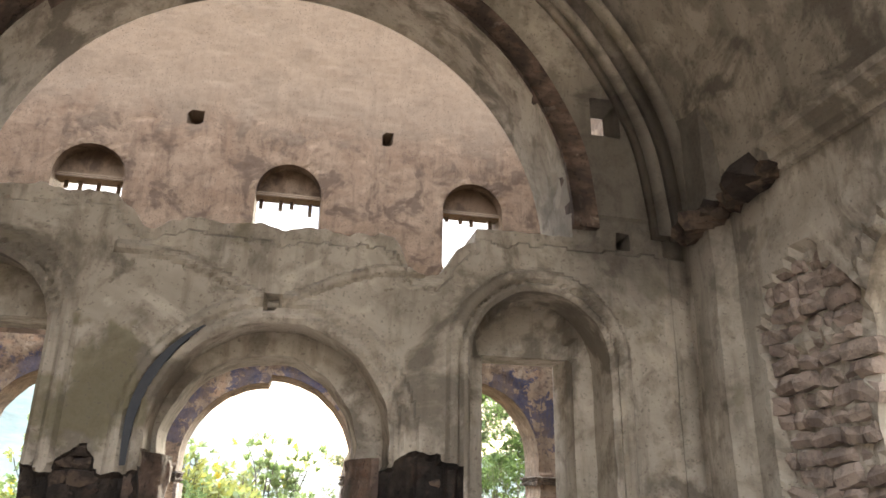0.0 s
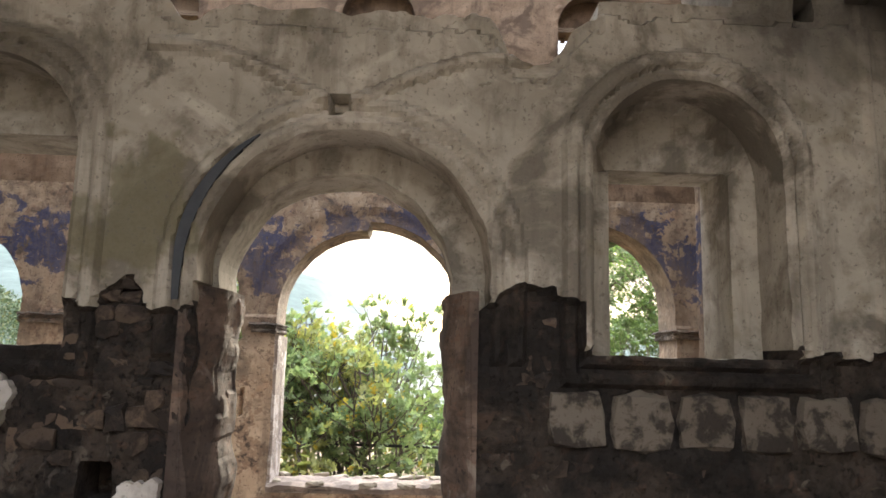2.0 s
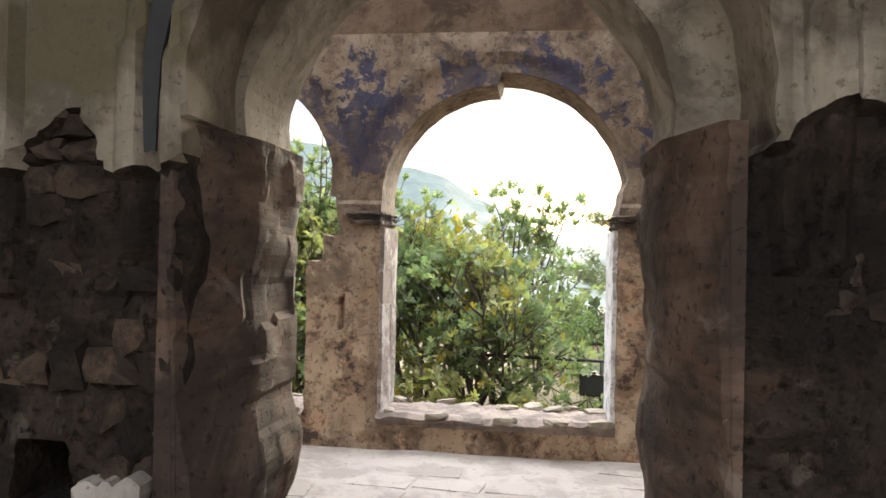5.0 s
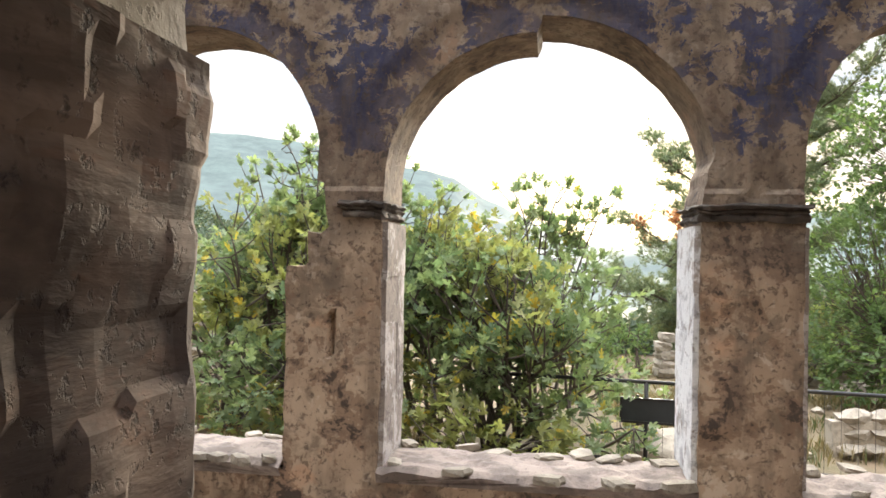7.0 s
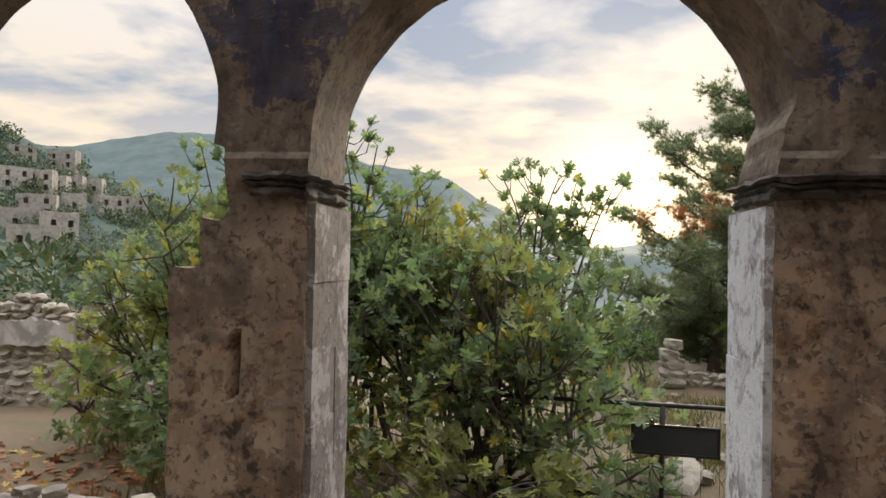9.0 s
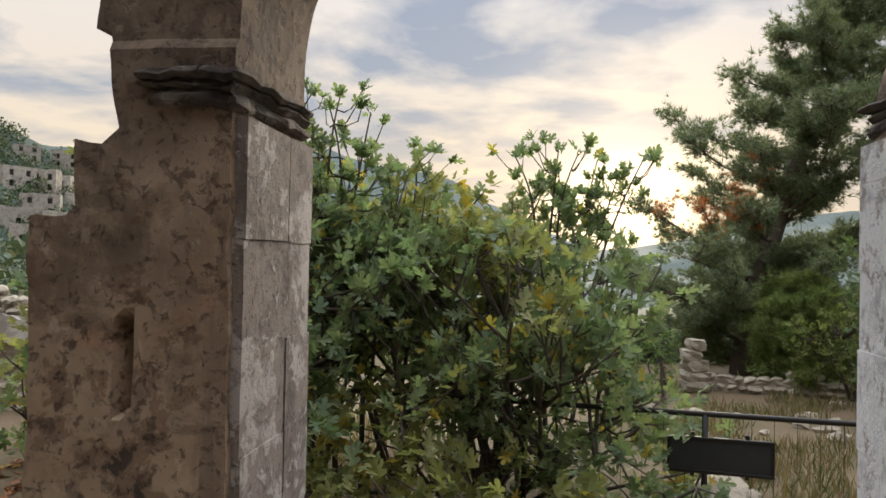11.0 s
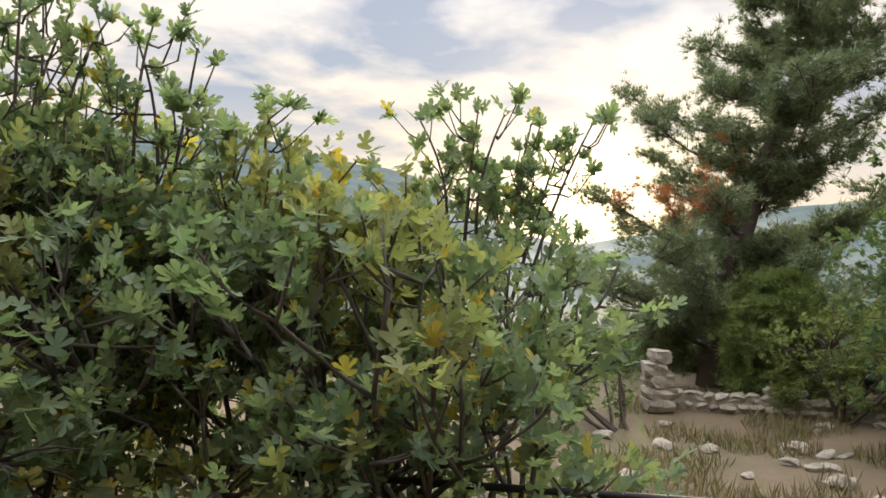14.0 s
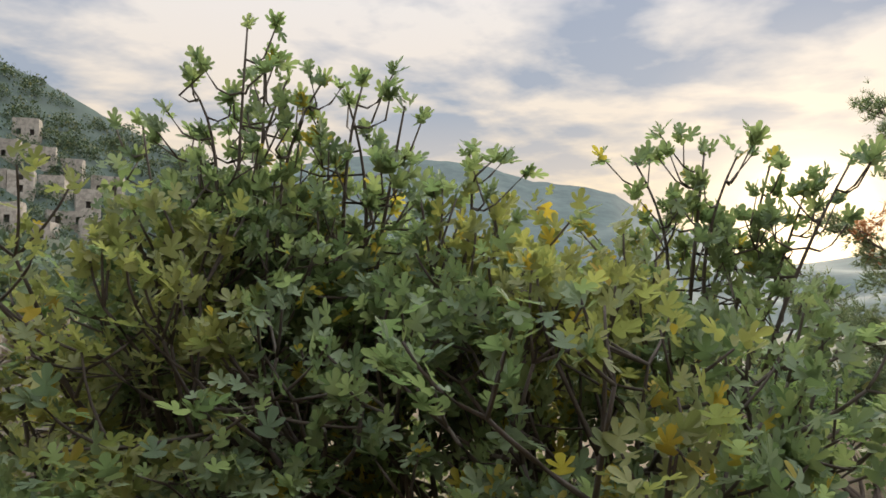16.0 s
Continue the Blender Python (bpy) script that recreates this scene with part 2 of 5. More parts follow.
def sooty_wall(name, base, red, pale, blackening, relief=0.05, bedded=False):
    """Bared wall core: brown mortar, scraps of brick red and pale lime, blackened and sooty."""
    k = material(name)
    a = k.noise(k.co, 2.1, 6, 0.6, 0.5)
    b = k.streak(k.co, 2.6, 8.5, 6) if bedded else k.noise(k.co, 6.5, 6, 0.66, 0.4)
    c = k.noise(k.co, 30, 5, 0.65, 0.2)
    d = k.streak(k.co, 4.5, 15) if bedded else k.noise(k.co, 11, 4, 0.6, 0.9)
    col = k.mix(k.ramp(b, [(0.42, 0.0), (0.60, 1.0)]), base, tuple(v * 0.5 for v in base))
    col = k.mix(k.math("MULTIPLY", k.ramp(d, [(0.56, 0.0), (0.62, 1.0)]), 0.7), col, red)
    col = k.mix(k.math("MULTIPLY", k.ramp(k.noise(k.co, 5.2, 5, 0.6, 0.7), [(0.60, 0.0), (0.645, 1.0)]), 0.75), col, pale)
    col = k.mix(k.math("MULTIPLY", k.ramp(a, [(0.42, 0.0), (0.56, 1.0)]), 0.82), col, blackening)
    pit = k.ramp(c, [(0.56, 0.0), (0.66, 1.0)])
    col = k.mix(k.math("MULTIPLY", pit, 0.7), col, tuple(v * 0.5 for v in blackening))
    h = k.math("ADD", k.math("MULTIPLY", b, 0.8), k.math("SUBTRACT", k.math("MULTIPLY", d, 0.5), k.math("MULTIPLY", pit, 0.25)))
    return finish(k, col, h, 0.8, relief)


MORTAR = sooty_wall("sooty_mortar", (0.058, 0.044, 0.034), (0.075, 0.046, 0.032), (0.12, 0.10, 0.08), (0.011, 0.0095, 0.009))
JAMB = sooty_wall("bared_jamb", (0.185, 0.130, 0.098), (0.17, 0.10, 0.068), (0.27, 0.22, 0.18), (0.045, 0.034, 0.029), 0.014, True)
IMPOST = sooty_wall("weathered_impost", (0.17, 0.135, 0.105), (0.15, 0.10, 0.07), (0.32, 0.27, 0.22), (0.055, 0.046, 0.04), 0.03)
PALE = stone("pale_block", (0.15, 0.127, 0.10), (0.115, 0.093, 0.072), (0.03, 0.024, 0.02), 1.3, 0.9)


def limewash(name, white, bare_, dark, left):
    """Stone faces with the remains of limewash: flaked edges, grey runs, fine cracks."""
    k = material(name)
    rnd = k.m.node_tree.nodes.new("ShaderNodeObjectInfo").outputs["Random"]
    a = k.noise(k.co, 3.2, 8, 0.68, 0.6)
    b = k.noise(k.co, 13, 7, 0.7, 0.4)
    c = k.noise(k.co, 60, 4, 0.65)
    run = k.noise(k.co, 5.5, 8, 0.7, 0.8)
    col = k.mix(rnd, bare_, tuple(v * 0.82 for v in bare_))
    col = k.mix(k.math("MULTIPLY", k.ramp(b, [(0.46, 0.0), (0.62, 1.0)]), 0.7), col, dark)
    flake = k.math("ADD", k.math("MULTIPLY", a, 0.6), k.math("MULTIPLY", b, 0.4))
    col = k.mix(k.ramp(flake, [(left, 0.0), (left + 0.03, 1.0)]), col, white)
    col = k.mix(k.math("MULTIPLY", k.ramp(run, [(0.52, 0.0), (0.63, 1.0)]), 0.5), col, dark)
    pit = k.ramp(c, [(0.60, 0.0), (0.68, 1.0)])
    col = k.mix(k.math("MULTIPLY", pit, 0.55), col, tuple(v * 0.5 for v in dark))
    h = k.math("ADD", flake, k.math("SUBTRACT", k.math("MULTIPLY", b, 0.5), k.math("MULTIPLY", pit, 0.2)))
    return finish(k, col, h, 0.7, 0.02)


ASHLAR = limewash("grey_ashlar", (0.52, 0.46, 0.41), (0.34, 0.28, 0.235), (0.10, 0.08, 0.072), 0.50)
WHITEWASH = limewash("flaked_whitewash", (0.74, 0.72, 0.69), (0.44, 0.38, 0.33), (0.15, 0.13, 0.13), 0.44)
FLAG = stone("dusty_flagstone", (0.46, 0.40, 0.35), (0.40, 0.345, 0.30), (0.27, 0.225, 0.19), 0.55, 0.6)
SILL = stone("sill_mortar", (0.33, 0.265, 0.215), (0.27, 0.21, 0.17), (0.12, 0.095, 0.08), 0.8, 0.7)
ROCK = stone("limestone_rock", (0.38, 0.325, 0.25), (0.27, 0.23, 0.175), (0.13, 0.107, 0.08))


def wood_material():
    k = material("weathered_wood", 0.8)
    w = k.add("ShaderNodeTexWave")
    w.bands_direction = "Z"
    w.inputs["Scale"].default_value, w.inputs["Distortion"].default_value = 14, 5
    k.link(k.gen, w.inputs["Vector"])
    return finish(k, k.mix(w.outputs["Fac"], (0.20, 0.14, 0.09), (0.09, 0.065, 0.045)), w.outputs["Fac"], 0.3, 0.01)


def plain(name, a, b, rough=0.6, metal=0.0, scale=8.0):
    k = material(name, rough, metal)
    n = k.noise(k.co, scale, 5, 0.6)
    return finish(k, k.mix(n, a, b), n, 0.15, 0.01)


def leaf_material(name, a, b, odd, odd_share, through=0.5):
    """Leaf colour varies leaf by leaf; light comes through."""
    k = material(name, 0.6)
    g = k.m.node_tree.nodes.new("ShaderNodeNewGeometry").outputs["Random Per Island"]
    col = k.mix(g, a, b)
    far = k.noise(k.co, 0.8, 3, 0.5)
    pick = k.math("GREATER_THAN", k.math("ADD", g, k.math("MULTIPLY", k.math("SUBTRACT", far, 0.5), 0.6)), 1.0 - odd_share)
    col = k.mix(pick, col, odd)
    k.link(col, k.bsdf.inputs["Base Color"])
    t = k.add("ShaderNodeBsdfTranslucent")
    k.link(k.mix(1.0, col, (1.35, 1.35, 0.8), "MULTIPLY"), t.inputs["Color"])
    mx = k.add("ShaderNodeMixShader")
    mx.inputs[0].default_value = through
    k.link(k.bsdf.outputs[0], mx.inputs[1]), k.link(t.outputs[0], mx.inputs[2])
    k.link(mx.outputs[0], k.m.node_tree.nodes["Material Output"].inputs["Surface"])
    return k.m


WOOD = wood_material()
IRON = plain("painted_iron", (0.02, 0.022, 0.024), (0.04, 0.035, 0.03), 0.5, 0.3)
PANEL = plain("dark_sign_panel", (0.025, 0.03, 0.035), (0.045, 0.05, 0.055), 0.35)
BARK = plain("bark", (0.11, 0.085, 0.065), (0.055, 0.04, 0.03), 0.95, 0, 25)
FIGBARK = plain("fig_bark", (0.11, 0.092, 0.075), (0.055, 0.045, 0.036), 0.9, 0, 30)
FIGLEAF = leaf_material("fig_leaf", (0.105, 0.155, 0.088), (0.215, 0.265, 0.15), (0.32, 0.27, 0.06), 0.012)
FIGWARM = leaf_material("fig_leaf_turning", (0.155, 0.18, 0.08), (0.275, 0.28, 0.115), (0.34, 0.26, 0.05), 0.022)
OAKLEAF = leaf_material("dense_leaf", (0.075, 0.12, 0.05), (0.14, 0.19, 0.08), (0.16, 0.22, 0.08), 0.1)
NEEDLE = leaf_material("pine_needle", (0.105, 0.14, 0.078), (0.18, 0.21, 0.12), (0.21, 0.22, 0.10), 0.1, 0.3)
DRYNEEDLE = leaf_material("dry_pine_needle", (0.36, 0.13, 0.05), (0.26, 0.10, 0.045), (0.42, 0.2, 0.08), 0.2, 0.3)
YOUNG = leaf_material("young_pine_needle", (0.12, 0.17, 0.05), (0.19, 0.23, 0.07), (0.2, 0.2, 0.08), 0.1, 0.35)
OLIVE = leaf_material("olive_leaf", (0.15, 0.185, 0.065), (0.22, 0.25, 0.095), (0.25, 0.24, 0.09), 0.1)
GRASS = leaf_material("dry_grass", (0.22, 0.17, 0.09), (0.14, 0.115, 0.06), (0.08, 0.10, 0.04), 0.2, 0.3)


def ground_material():
    k = material("hill_ground")
    a = k.noise(k.co, 0.5, 6, 0.65, 0.4)
    b = k.noise(k.co, 9, 6, 0.65)
    c = k.noise(k.co, 0.035, 8, 0.7)
    col = k.mix(k.ramp(a, [(0.42, 0.0), (0.58, 1.0)]), (0.27, 0.20, 0.135), (0.17, 0.155, 0.08))
    col = k.mix(k.math("MULTIPLY", b, 0.5), col, (0.34, 0.28, 0.21))
    ln = k.m.node_tree.nodes.new("ShaderNodeVectorMath")
    ln.operation = "LENGTH"
    k.link(k.co, ln.inputs[0])
    # scrub takes over on the slopes further off
    wood = k.ramp(c, [(0.40, (0.055, 0.075, 0.04)), (0.55, (0.085, 0.10, 0.055)), (0.66, (0.22, 0.19, 0.13))])
    far = k.ramp(k.math("DIVIDE", ln.outputs["Value"], 200.0), [(0.13, 0.0), (0.26, 1.0)])
    col = k.mix(far, col, wood)
    col = k.mix(1.0, col, (0.52, 0.47, 0.40), "MULTIPLY")
    return finish(k, col, k.math("ADD", a, b), 0.6, 0.05)


GROUND = ground_material()


def far_hill(name, near, haze, glow):
    """A wooded ridge kilometres off; evening haze is painted on as a glow of its surface."""
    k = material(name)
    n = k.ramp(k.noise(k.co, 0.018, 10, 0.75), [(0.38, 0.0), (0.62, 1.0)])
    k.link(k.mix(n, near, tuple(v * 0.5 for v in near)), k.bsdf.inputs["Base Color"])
    # bluish emission on the hill itself stands in for haze
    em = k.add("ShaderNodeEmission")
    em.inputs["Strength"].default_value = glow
    k.link(k.mix(k.math("MULTIPLY", n, 0.6), haze, tuple(v * 0.75 for v in haze)), em.inputs["Color"])
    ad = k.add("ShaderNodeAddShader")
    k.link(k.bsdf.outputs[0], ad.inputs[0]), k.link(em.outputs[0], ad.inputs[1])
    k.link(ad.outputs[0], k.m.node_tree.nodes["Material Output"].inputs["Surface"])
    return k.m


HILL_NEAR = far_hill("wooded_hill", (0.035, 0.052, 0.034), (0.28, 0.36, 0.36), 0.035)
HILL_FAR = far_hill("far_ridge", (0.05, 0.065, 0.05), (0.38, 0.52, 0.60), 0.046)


# ---- mesh helpers ----
def mesh_object(name, verts, faces, mat, smooth=False, parent=None, label=""):
    me = bpy.data.meshes.new(name)
    me.from_pydata([tuple(v) for v in verts], [], faces)
    me.materials.append(mat)
    if smooth:
        me.polygons.foreach_set("use_smooth", [True] * len(me.polygons))
    me.update()
    ob = new(name, me)
    ob.parent = parent
    if label:
        tagged(ob, label)
    return ob


def part(name, bm, mat, parent=None, label="", smooth=False):
    bmesh.ops.recalc_face_normals(bm, faces=bm.faces)
    me = bpy.data.meshes.new(name)
    bm.to_mesh(me)
    bm.free()
    me.materials.append(mat)
    if smooth:
        me.polygons.foreach_set("use_smooth", [True] * len(me.polygons))
    ob = new(name, me)
    ob.parent = parent
    if label:
        tagged(ob, label)
    return ob


def setting(ob, label, category):
    return tagged(ob, label, category, kind="structure")


def nz(x, y, z, s=1.0):
    return noise.noise((x * s, y * s, z * s))


def arch(x, z, cx, half, z0, spring):
    """Depth inside an arched opening; negative outside it."""
    dx = x - cx
    if z >= spring:
        return half - math.hypot(dx, z - spring)
    return min(half - abs(dx), z - z0)


def box_in(x, z, x0, x1, z0, z1):
    return min(x - x0, x1 - x, z - z0, z1 - z)


def heights_wall(name, solid, x0, x1, z0, z1, y0, y1, cell, front, mat, back=None, second=None, zone=None, crease=None):
    """A wall in the xz plane, cut where solid(x, z) < 0, its edges drawn onto the cut; front(x, z) moves the front face along y."""
    nx, nzc = max(1, round((x1 - x0) / cell)), max(1, round((z1 - z0) / cell))
    hx, hz = (x1 - x0) / nx, (z1 - z0) / nzc
    keep = {}
    for i in range(nx):
        for j in range(nzc):
            if solid(x0 + (i + .5) * hx, z0 + (j + .5) * hz) > 0:
                keep[i, j] = True
    count = {}
    for i, j in keep:
        for a, b in ((i, j), (i + 1, j), (i + 1, j + 1), (i, j + 1)):
            count[a, b] = count.get((a, b), 0) + 1
    index, verts = {}, []
    for (i, j), n in count.items():
        x, z = x0 + i * hx, z0 + j * hz
        edge = 0 < i < nx and 0 < j < nzc and n < 4
        if edge:
            for _ in range(2):
                s, e = solid(x, z), 0.004
                gx, gz = (solid(x + e, z) - s) / e, (solid(x, z + e) - s) / e
                g2 = gx * gx + gz * gz
                if g2 > 0.05:
                    x += max(-0.8 * hx, min(0.8 * hx, -s * gx / g2))
                    z += max(-0.8 * hz, min(0.8 * hz, -s * gz / g2))
        elif crease and 0 < i < nx and 0 < j < nzc:
            g, e = crease(x, z), 0.004
            gx, gz_ = (crease(x + e, z) - g) / e, (crease(x, z + e) - g) / e
            g2 = gx * gx + gz_ * gz_
            if abs(g) < 0.62 * hz * math.sqrt(g2):
                x += max(-0.5 * hx, min(0.5 * hx, -g * gx / g2))
                z += max(-0.5 * hz, min(0.5 * hz, -g * gz_ / g2))
        index[i, j] = len(verts)
        verts.append((x, y0 + front(x, z), z))
        verts.append((x, y1 + (back(x, z) if back else 0.0), z))
    faces = []
    for i, j in keep:
        q = [index[i, j], index[i + 1, j], index[i + 1, j + 1], index[i, j + 1]]
        faces.append(q)
        faces.append([v + 1 for v in reversed(q)])
        for di, dj, a, b in ((0, -1, 0, 1), (1, 0, 1, 2), (0, 1, 2, 3), (-1, 0, 3, 0)):
            if (i + di, j + dj) not in keep:
                faces.append((q[b], q[a], q[a] + 1, q[b] + 1))
    ob = mesh_object(name, verts, faces, mat)
    if second:
        ob.data.materials.append(second)
        for p in ob.data.polygons:
            if zone(p.center.x, p.center.z):
                p.material_index = 1
    return ob


def lump(seed, n=2, rough=0.16, square=0.0):
    """A worn stone of unit size, with its own random shape."""
    bm = bmesh.new()
    if square:
        bmesh.ops.create_cube(bm, size=1.0)
        bmesh.ops.subdivide_edges(bm, edges=bm.edges[:], cuts=1, use_grid_fill=True)
        for v in bm.verts:
            edges = sum(abs(c) > 0.4 for c in v.co)
            v.co *= 1 - square * (edges - 1) * 0.8
    else:
        bmesh.ops.create_icosphere(bm, subdivisions=n, radius=0.55)
    for v in bm.verts:
        d = noise.noise_vector(v.co * 2.3 + Vector((seed * 7.3, seed * 3.1, 0)))
        v.co += d * rough
    me = bpy.data.meshes.new("stone")
    bmesh.ops.recalc_face_normals(bm, faces=bm.faces)
    bm.to_mesh(me)
    bm.free()
    return me


def slab_box(bm, lo, hi, bevel=0.0):
    r = bmesh.ops.create_cube(bm, size=1.0)
    c = [(a + b) / 2 for a, b in zip(lo, hi)]
    s = [b - a for a, b in zip(lo, hi)]
    for v in r["verts"]:
        v.co = Vector((v.co.x * s[0] + c[0], v.co.y * s[1] + c[1], v.co.z * s[2] + c[2]))
    if bevel:
        es = list({e for v in r["verts"] for e in v.link_edges})
        bmesh.ops.bevel(bm, geom=es, offset=bevel, segments=1, affect="EDGES")


def tube(verts, faces, pts, radii, sides=6):
    """Adds a tapering tube through the points."""
    base = len(verts)
    for n, (p, r) in enumerate(zip(pts, radii)):
        p = Vector(p)
        d = Vector(pts[min(n + 1, len(pts) - 1)]) - Vector(pts[max(n - 1, 0)])
        d = d.normalized() if d.length else Vector((0, 0, 1))
        a = d.orthogonal().normalized()
        b = d.cross(a)
        for s in range(sides):
            t = 2 * math.pi * s / sides
            verts.append(p + a * (r * math.cos(t)) + b * (r * math.sin(t)))
    for n in range(len(pts) - 1):
        for s in range(sides):
            u, v = base + n * sides, base + (n + 1) * sides
            faces.append((u + s, u + (s + 1) % sides, v + (s + 1) % sides, v + s))
    faces.append(tuple(base + s for s in reversed(range(sides))))
    faces.append(tuple(base + (len(pts) - 1) * sides + s for s in range(sides)))


# ---- the church: nave wall towards the porch ----
DOOR = (-0.07, 0.77, -1.0, 1.83)
WIN_R = (1.775, 0.53, 1.42, 2.43)
WIN_L = (-2.03, 0.53, 1.40, 2.43)
GALLERY = (-0.18, 2.24, 3.50)


def wall_top(x):
    """The broken edge of the gallery's parapet."""
    z = 3.30 + 0.035 * nz(x, 0, 0, 5) + 0.03 * nz(x, 3, 0, 13)
    if x > 1.3:
        z = 3.43 + 0.008 * nz(x, 1, 0, 9)
    z -= 0.27 * math.exp(-((x - 0.93) / 0.20) ** 4)
    if x < -1.0:
        z += 0.14 * min(1, (-1.0 - x) / 0.25)
    z -= 0.10 * math.exp(-((x + 1.02) / 0.14) ** 2)
    return z


def nave_solid(x, z):
    wob = 0.010 * nz(x, 0, z, 6) if z > 1.75 else 0.02 * nz(x, 0, z, 9)
    door = arch(x, z, *DOOR)
    if z < 2.0:
        door = min(door, 0.60 + 0.10 * max(0.0, min(1.0, (z - 1.56) / 0.14)) - x)
    f = -door + wob
    f = min(f, -arch(x, z, *WIN_R) + wob * .5, -arch(x, z, *WIN_L) + wob * .5)
    cx, r, zc = GALLERY
    up = min(r - math.hypot(x - cx, z - zc) + 0.03 * nz(x, 5, z, 4), z - wall_top(x))
    f = min(f, -up)
    f = min(f, -box_in(x, z, 2.26, 2.52, 4.33, 4.68), -box_in(x, z, 2.43, 2.55, 3.36, 3.50))
    f = min(f, -box_in(x, z, -1.36, -1.19, 0.63, 0.83))
    return f


def ring(d, at, width, height):
    """A rounded moulding at distance d from an opening."""
    t = (d - at) / width
    return -height * math.sqrt(max(0.0, 1 - t * t)) if abs(t) < 1 else 0.0


def plaster_edge(x):
    """How far down the plaster of the nave wall reaches."""
    if x < 0:
        z = 1.62 + 0.16 * math.exp(-((x + 1.18) / 0.10) ** 2) + 0.12 * math.exp(-((x + 0.70) / 0.12) ** 2) + 0.04 * nz(x, 9, 0, 5)
    else:
        z = 1.62 + 0.16 * math.exp(-((x - 0.95) / 0.3) ** 2) + 0.06 * nz(x, 9, 0, 4)
        if x > 1.2:
            z = 1.46 + 0.015 * nz(x, 2, 0, 6)
    return z + 0.035 * nz(x, 4, 0, 8)


def nave_front(x, z):
    y = 0.012 * nz(x, 0, z, 3) + 0.005 * nz(x, 2, z, 14)
    dd = -arch(x, z, *DOOR)
    if z > 1.35:
        y += ring(dd, 0.04, 0.04, 0.035) + ring(dd, 0.155, 0.04, 0.035)
        # dark groove worn along the door arch
        if -1.1 < x < -0.55 and 1.8 < z < 2.45:
            y += ring(dd, 0.095, 0.03, -0.05)
    for w in (WIN_R, WIN_L):
        dw = -arch(x, z, *w)
        y += ring(dw, 0.03, 0.035, 0.035) + ring(dw, 0.12, 0.05, 0.05)
    # two sagging mouldings that meet at the boss over the door
    if 2.6 < z < 3.2:
        for s in (-1, 1):
            t = (x + 0.14) * s
            if 0 < t < 1.05:
                zz = 2.74 + 0.30 * math.sin(min(t, 0.9) / 0.9 * math.pi / 2) ** 1.3
                y += ring(z - zz, 0, 0.04, 0.045)
    if math.hypot(x + 0.14, z - 2.74) < 0.055:
        y += 0.16
    rim = z - wall_top(x)
    if 2.9 < z < 3.6 and rim > -0.11 + 0.05 * nz(x, 6, z, 5):
        y += 0.035 + 0.02 * nz(x, 4, z, 11)
    if x > 2.78 and x < 2.84 and z > 1.5:
        y -= 0.03
    below = plaster_edge(x) + 0.06 * nz(x, 8, z, 9) + 0.03 * nz(x, 8, z, 17) - z
    if below > 0:
        y += min(0.05, below * 2.0) + 0.035 * nz(x, 7, z, 5) + 0.02 * nz(x, 1, z, 14)
    return y


def bare(x, z):
    """Where the nave wall has lost its plaster."""
    return z < plaster_edge(x) + 0.06 * nz(x, 8, z, 9) + 0.03 * nz(x, 8, z, 17)


wall = heights_wall("wall_nave", nave_solid, -3.3, 3.3, -0.1, 6.8, 4.88, 5.2, 0.025, nave_front, NAVE, second=MORTAR, zone=bare, crease=lambda x, z: z - plaster_edge(x) - 0.06 * nz(x, 8, z, 9) - 0.03 * nz(x, 8, z, 17))
setting(wall, "stained grey plaster church wall with arched door and niches", "wall")


def nave_back_solid(x, z):
    wob = 0.02 * nz(x, 0, z, 6)
    if z < 1.75 and x < 0.8:
        wob = 0.012 * nz(x, 0, z, 4)
    f = -arch(x, z, -0.145, 0.665, -1.0, 1.77) + wob
    f = min(f, -box_in(x, z, 1.42, 2.14, 1.42, 2.54), -box_in(x, z, -2.50, -1.56, 1.40, 2.60))
    cx, r, zc = GALLERY
    f = min(f, -min(r + 0.02 - math.hypot(x - cx, z - zc), z - wall_top(x) + 0.03 * nz(x, 8, 0, 9)))
    return min(f, -box_in(x, z, 2.24, 2.90, 4.33, 5.10))


wall = heights_wall("wall_nave_porch_side", nave_back_solid, -4.6, 3.6, -0.1, 6.8, 5.2, 5.62, 0.05,
                    lambda x, z: 0.09 if 0 < arch(x, z, 1.775, 0.40, 1.42, 2.56) and z > 2.5 else 0.006 * nz(x, 3, z, 9), NAVE, second=MORTAR, zone=lambda x, z: z < 1.66 + 0.1 * nz(x, 4, z, 5) and not x > 1.3)
setting(wall, "rough inner layer of the church wall with door reveal", "wall")

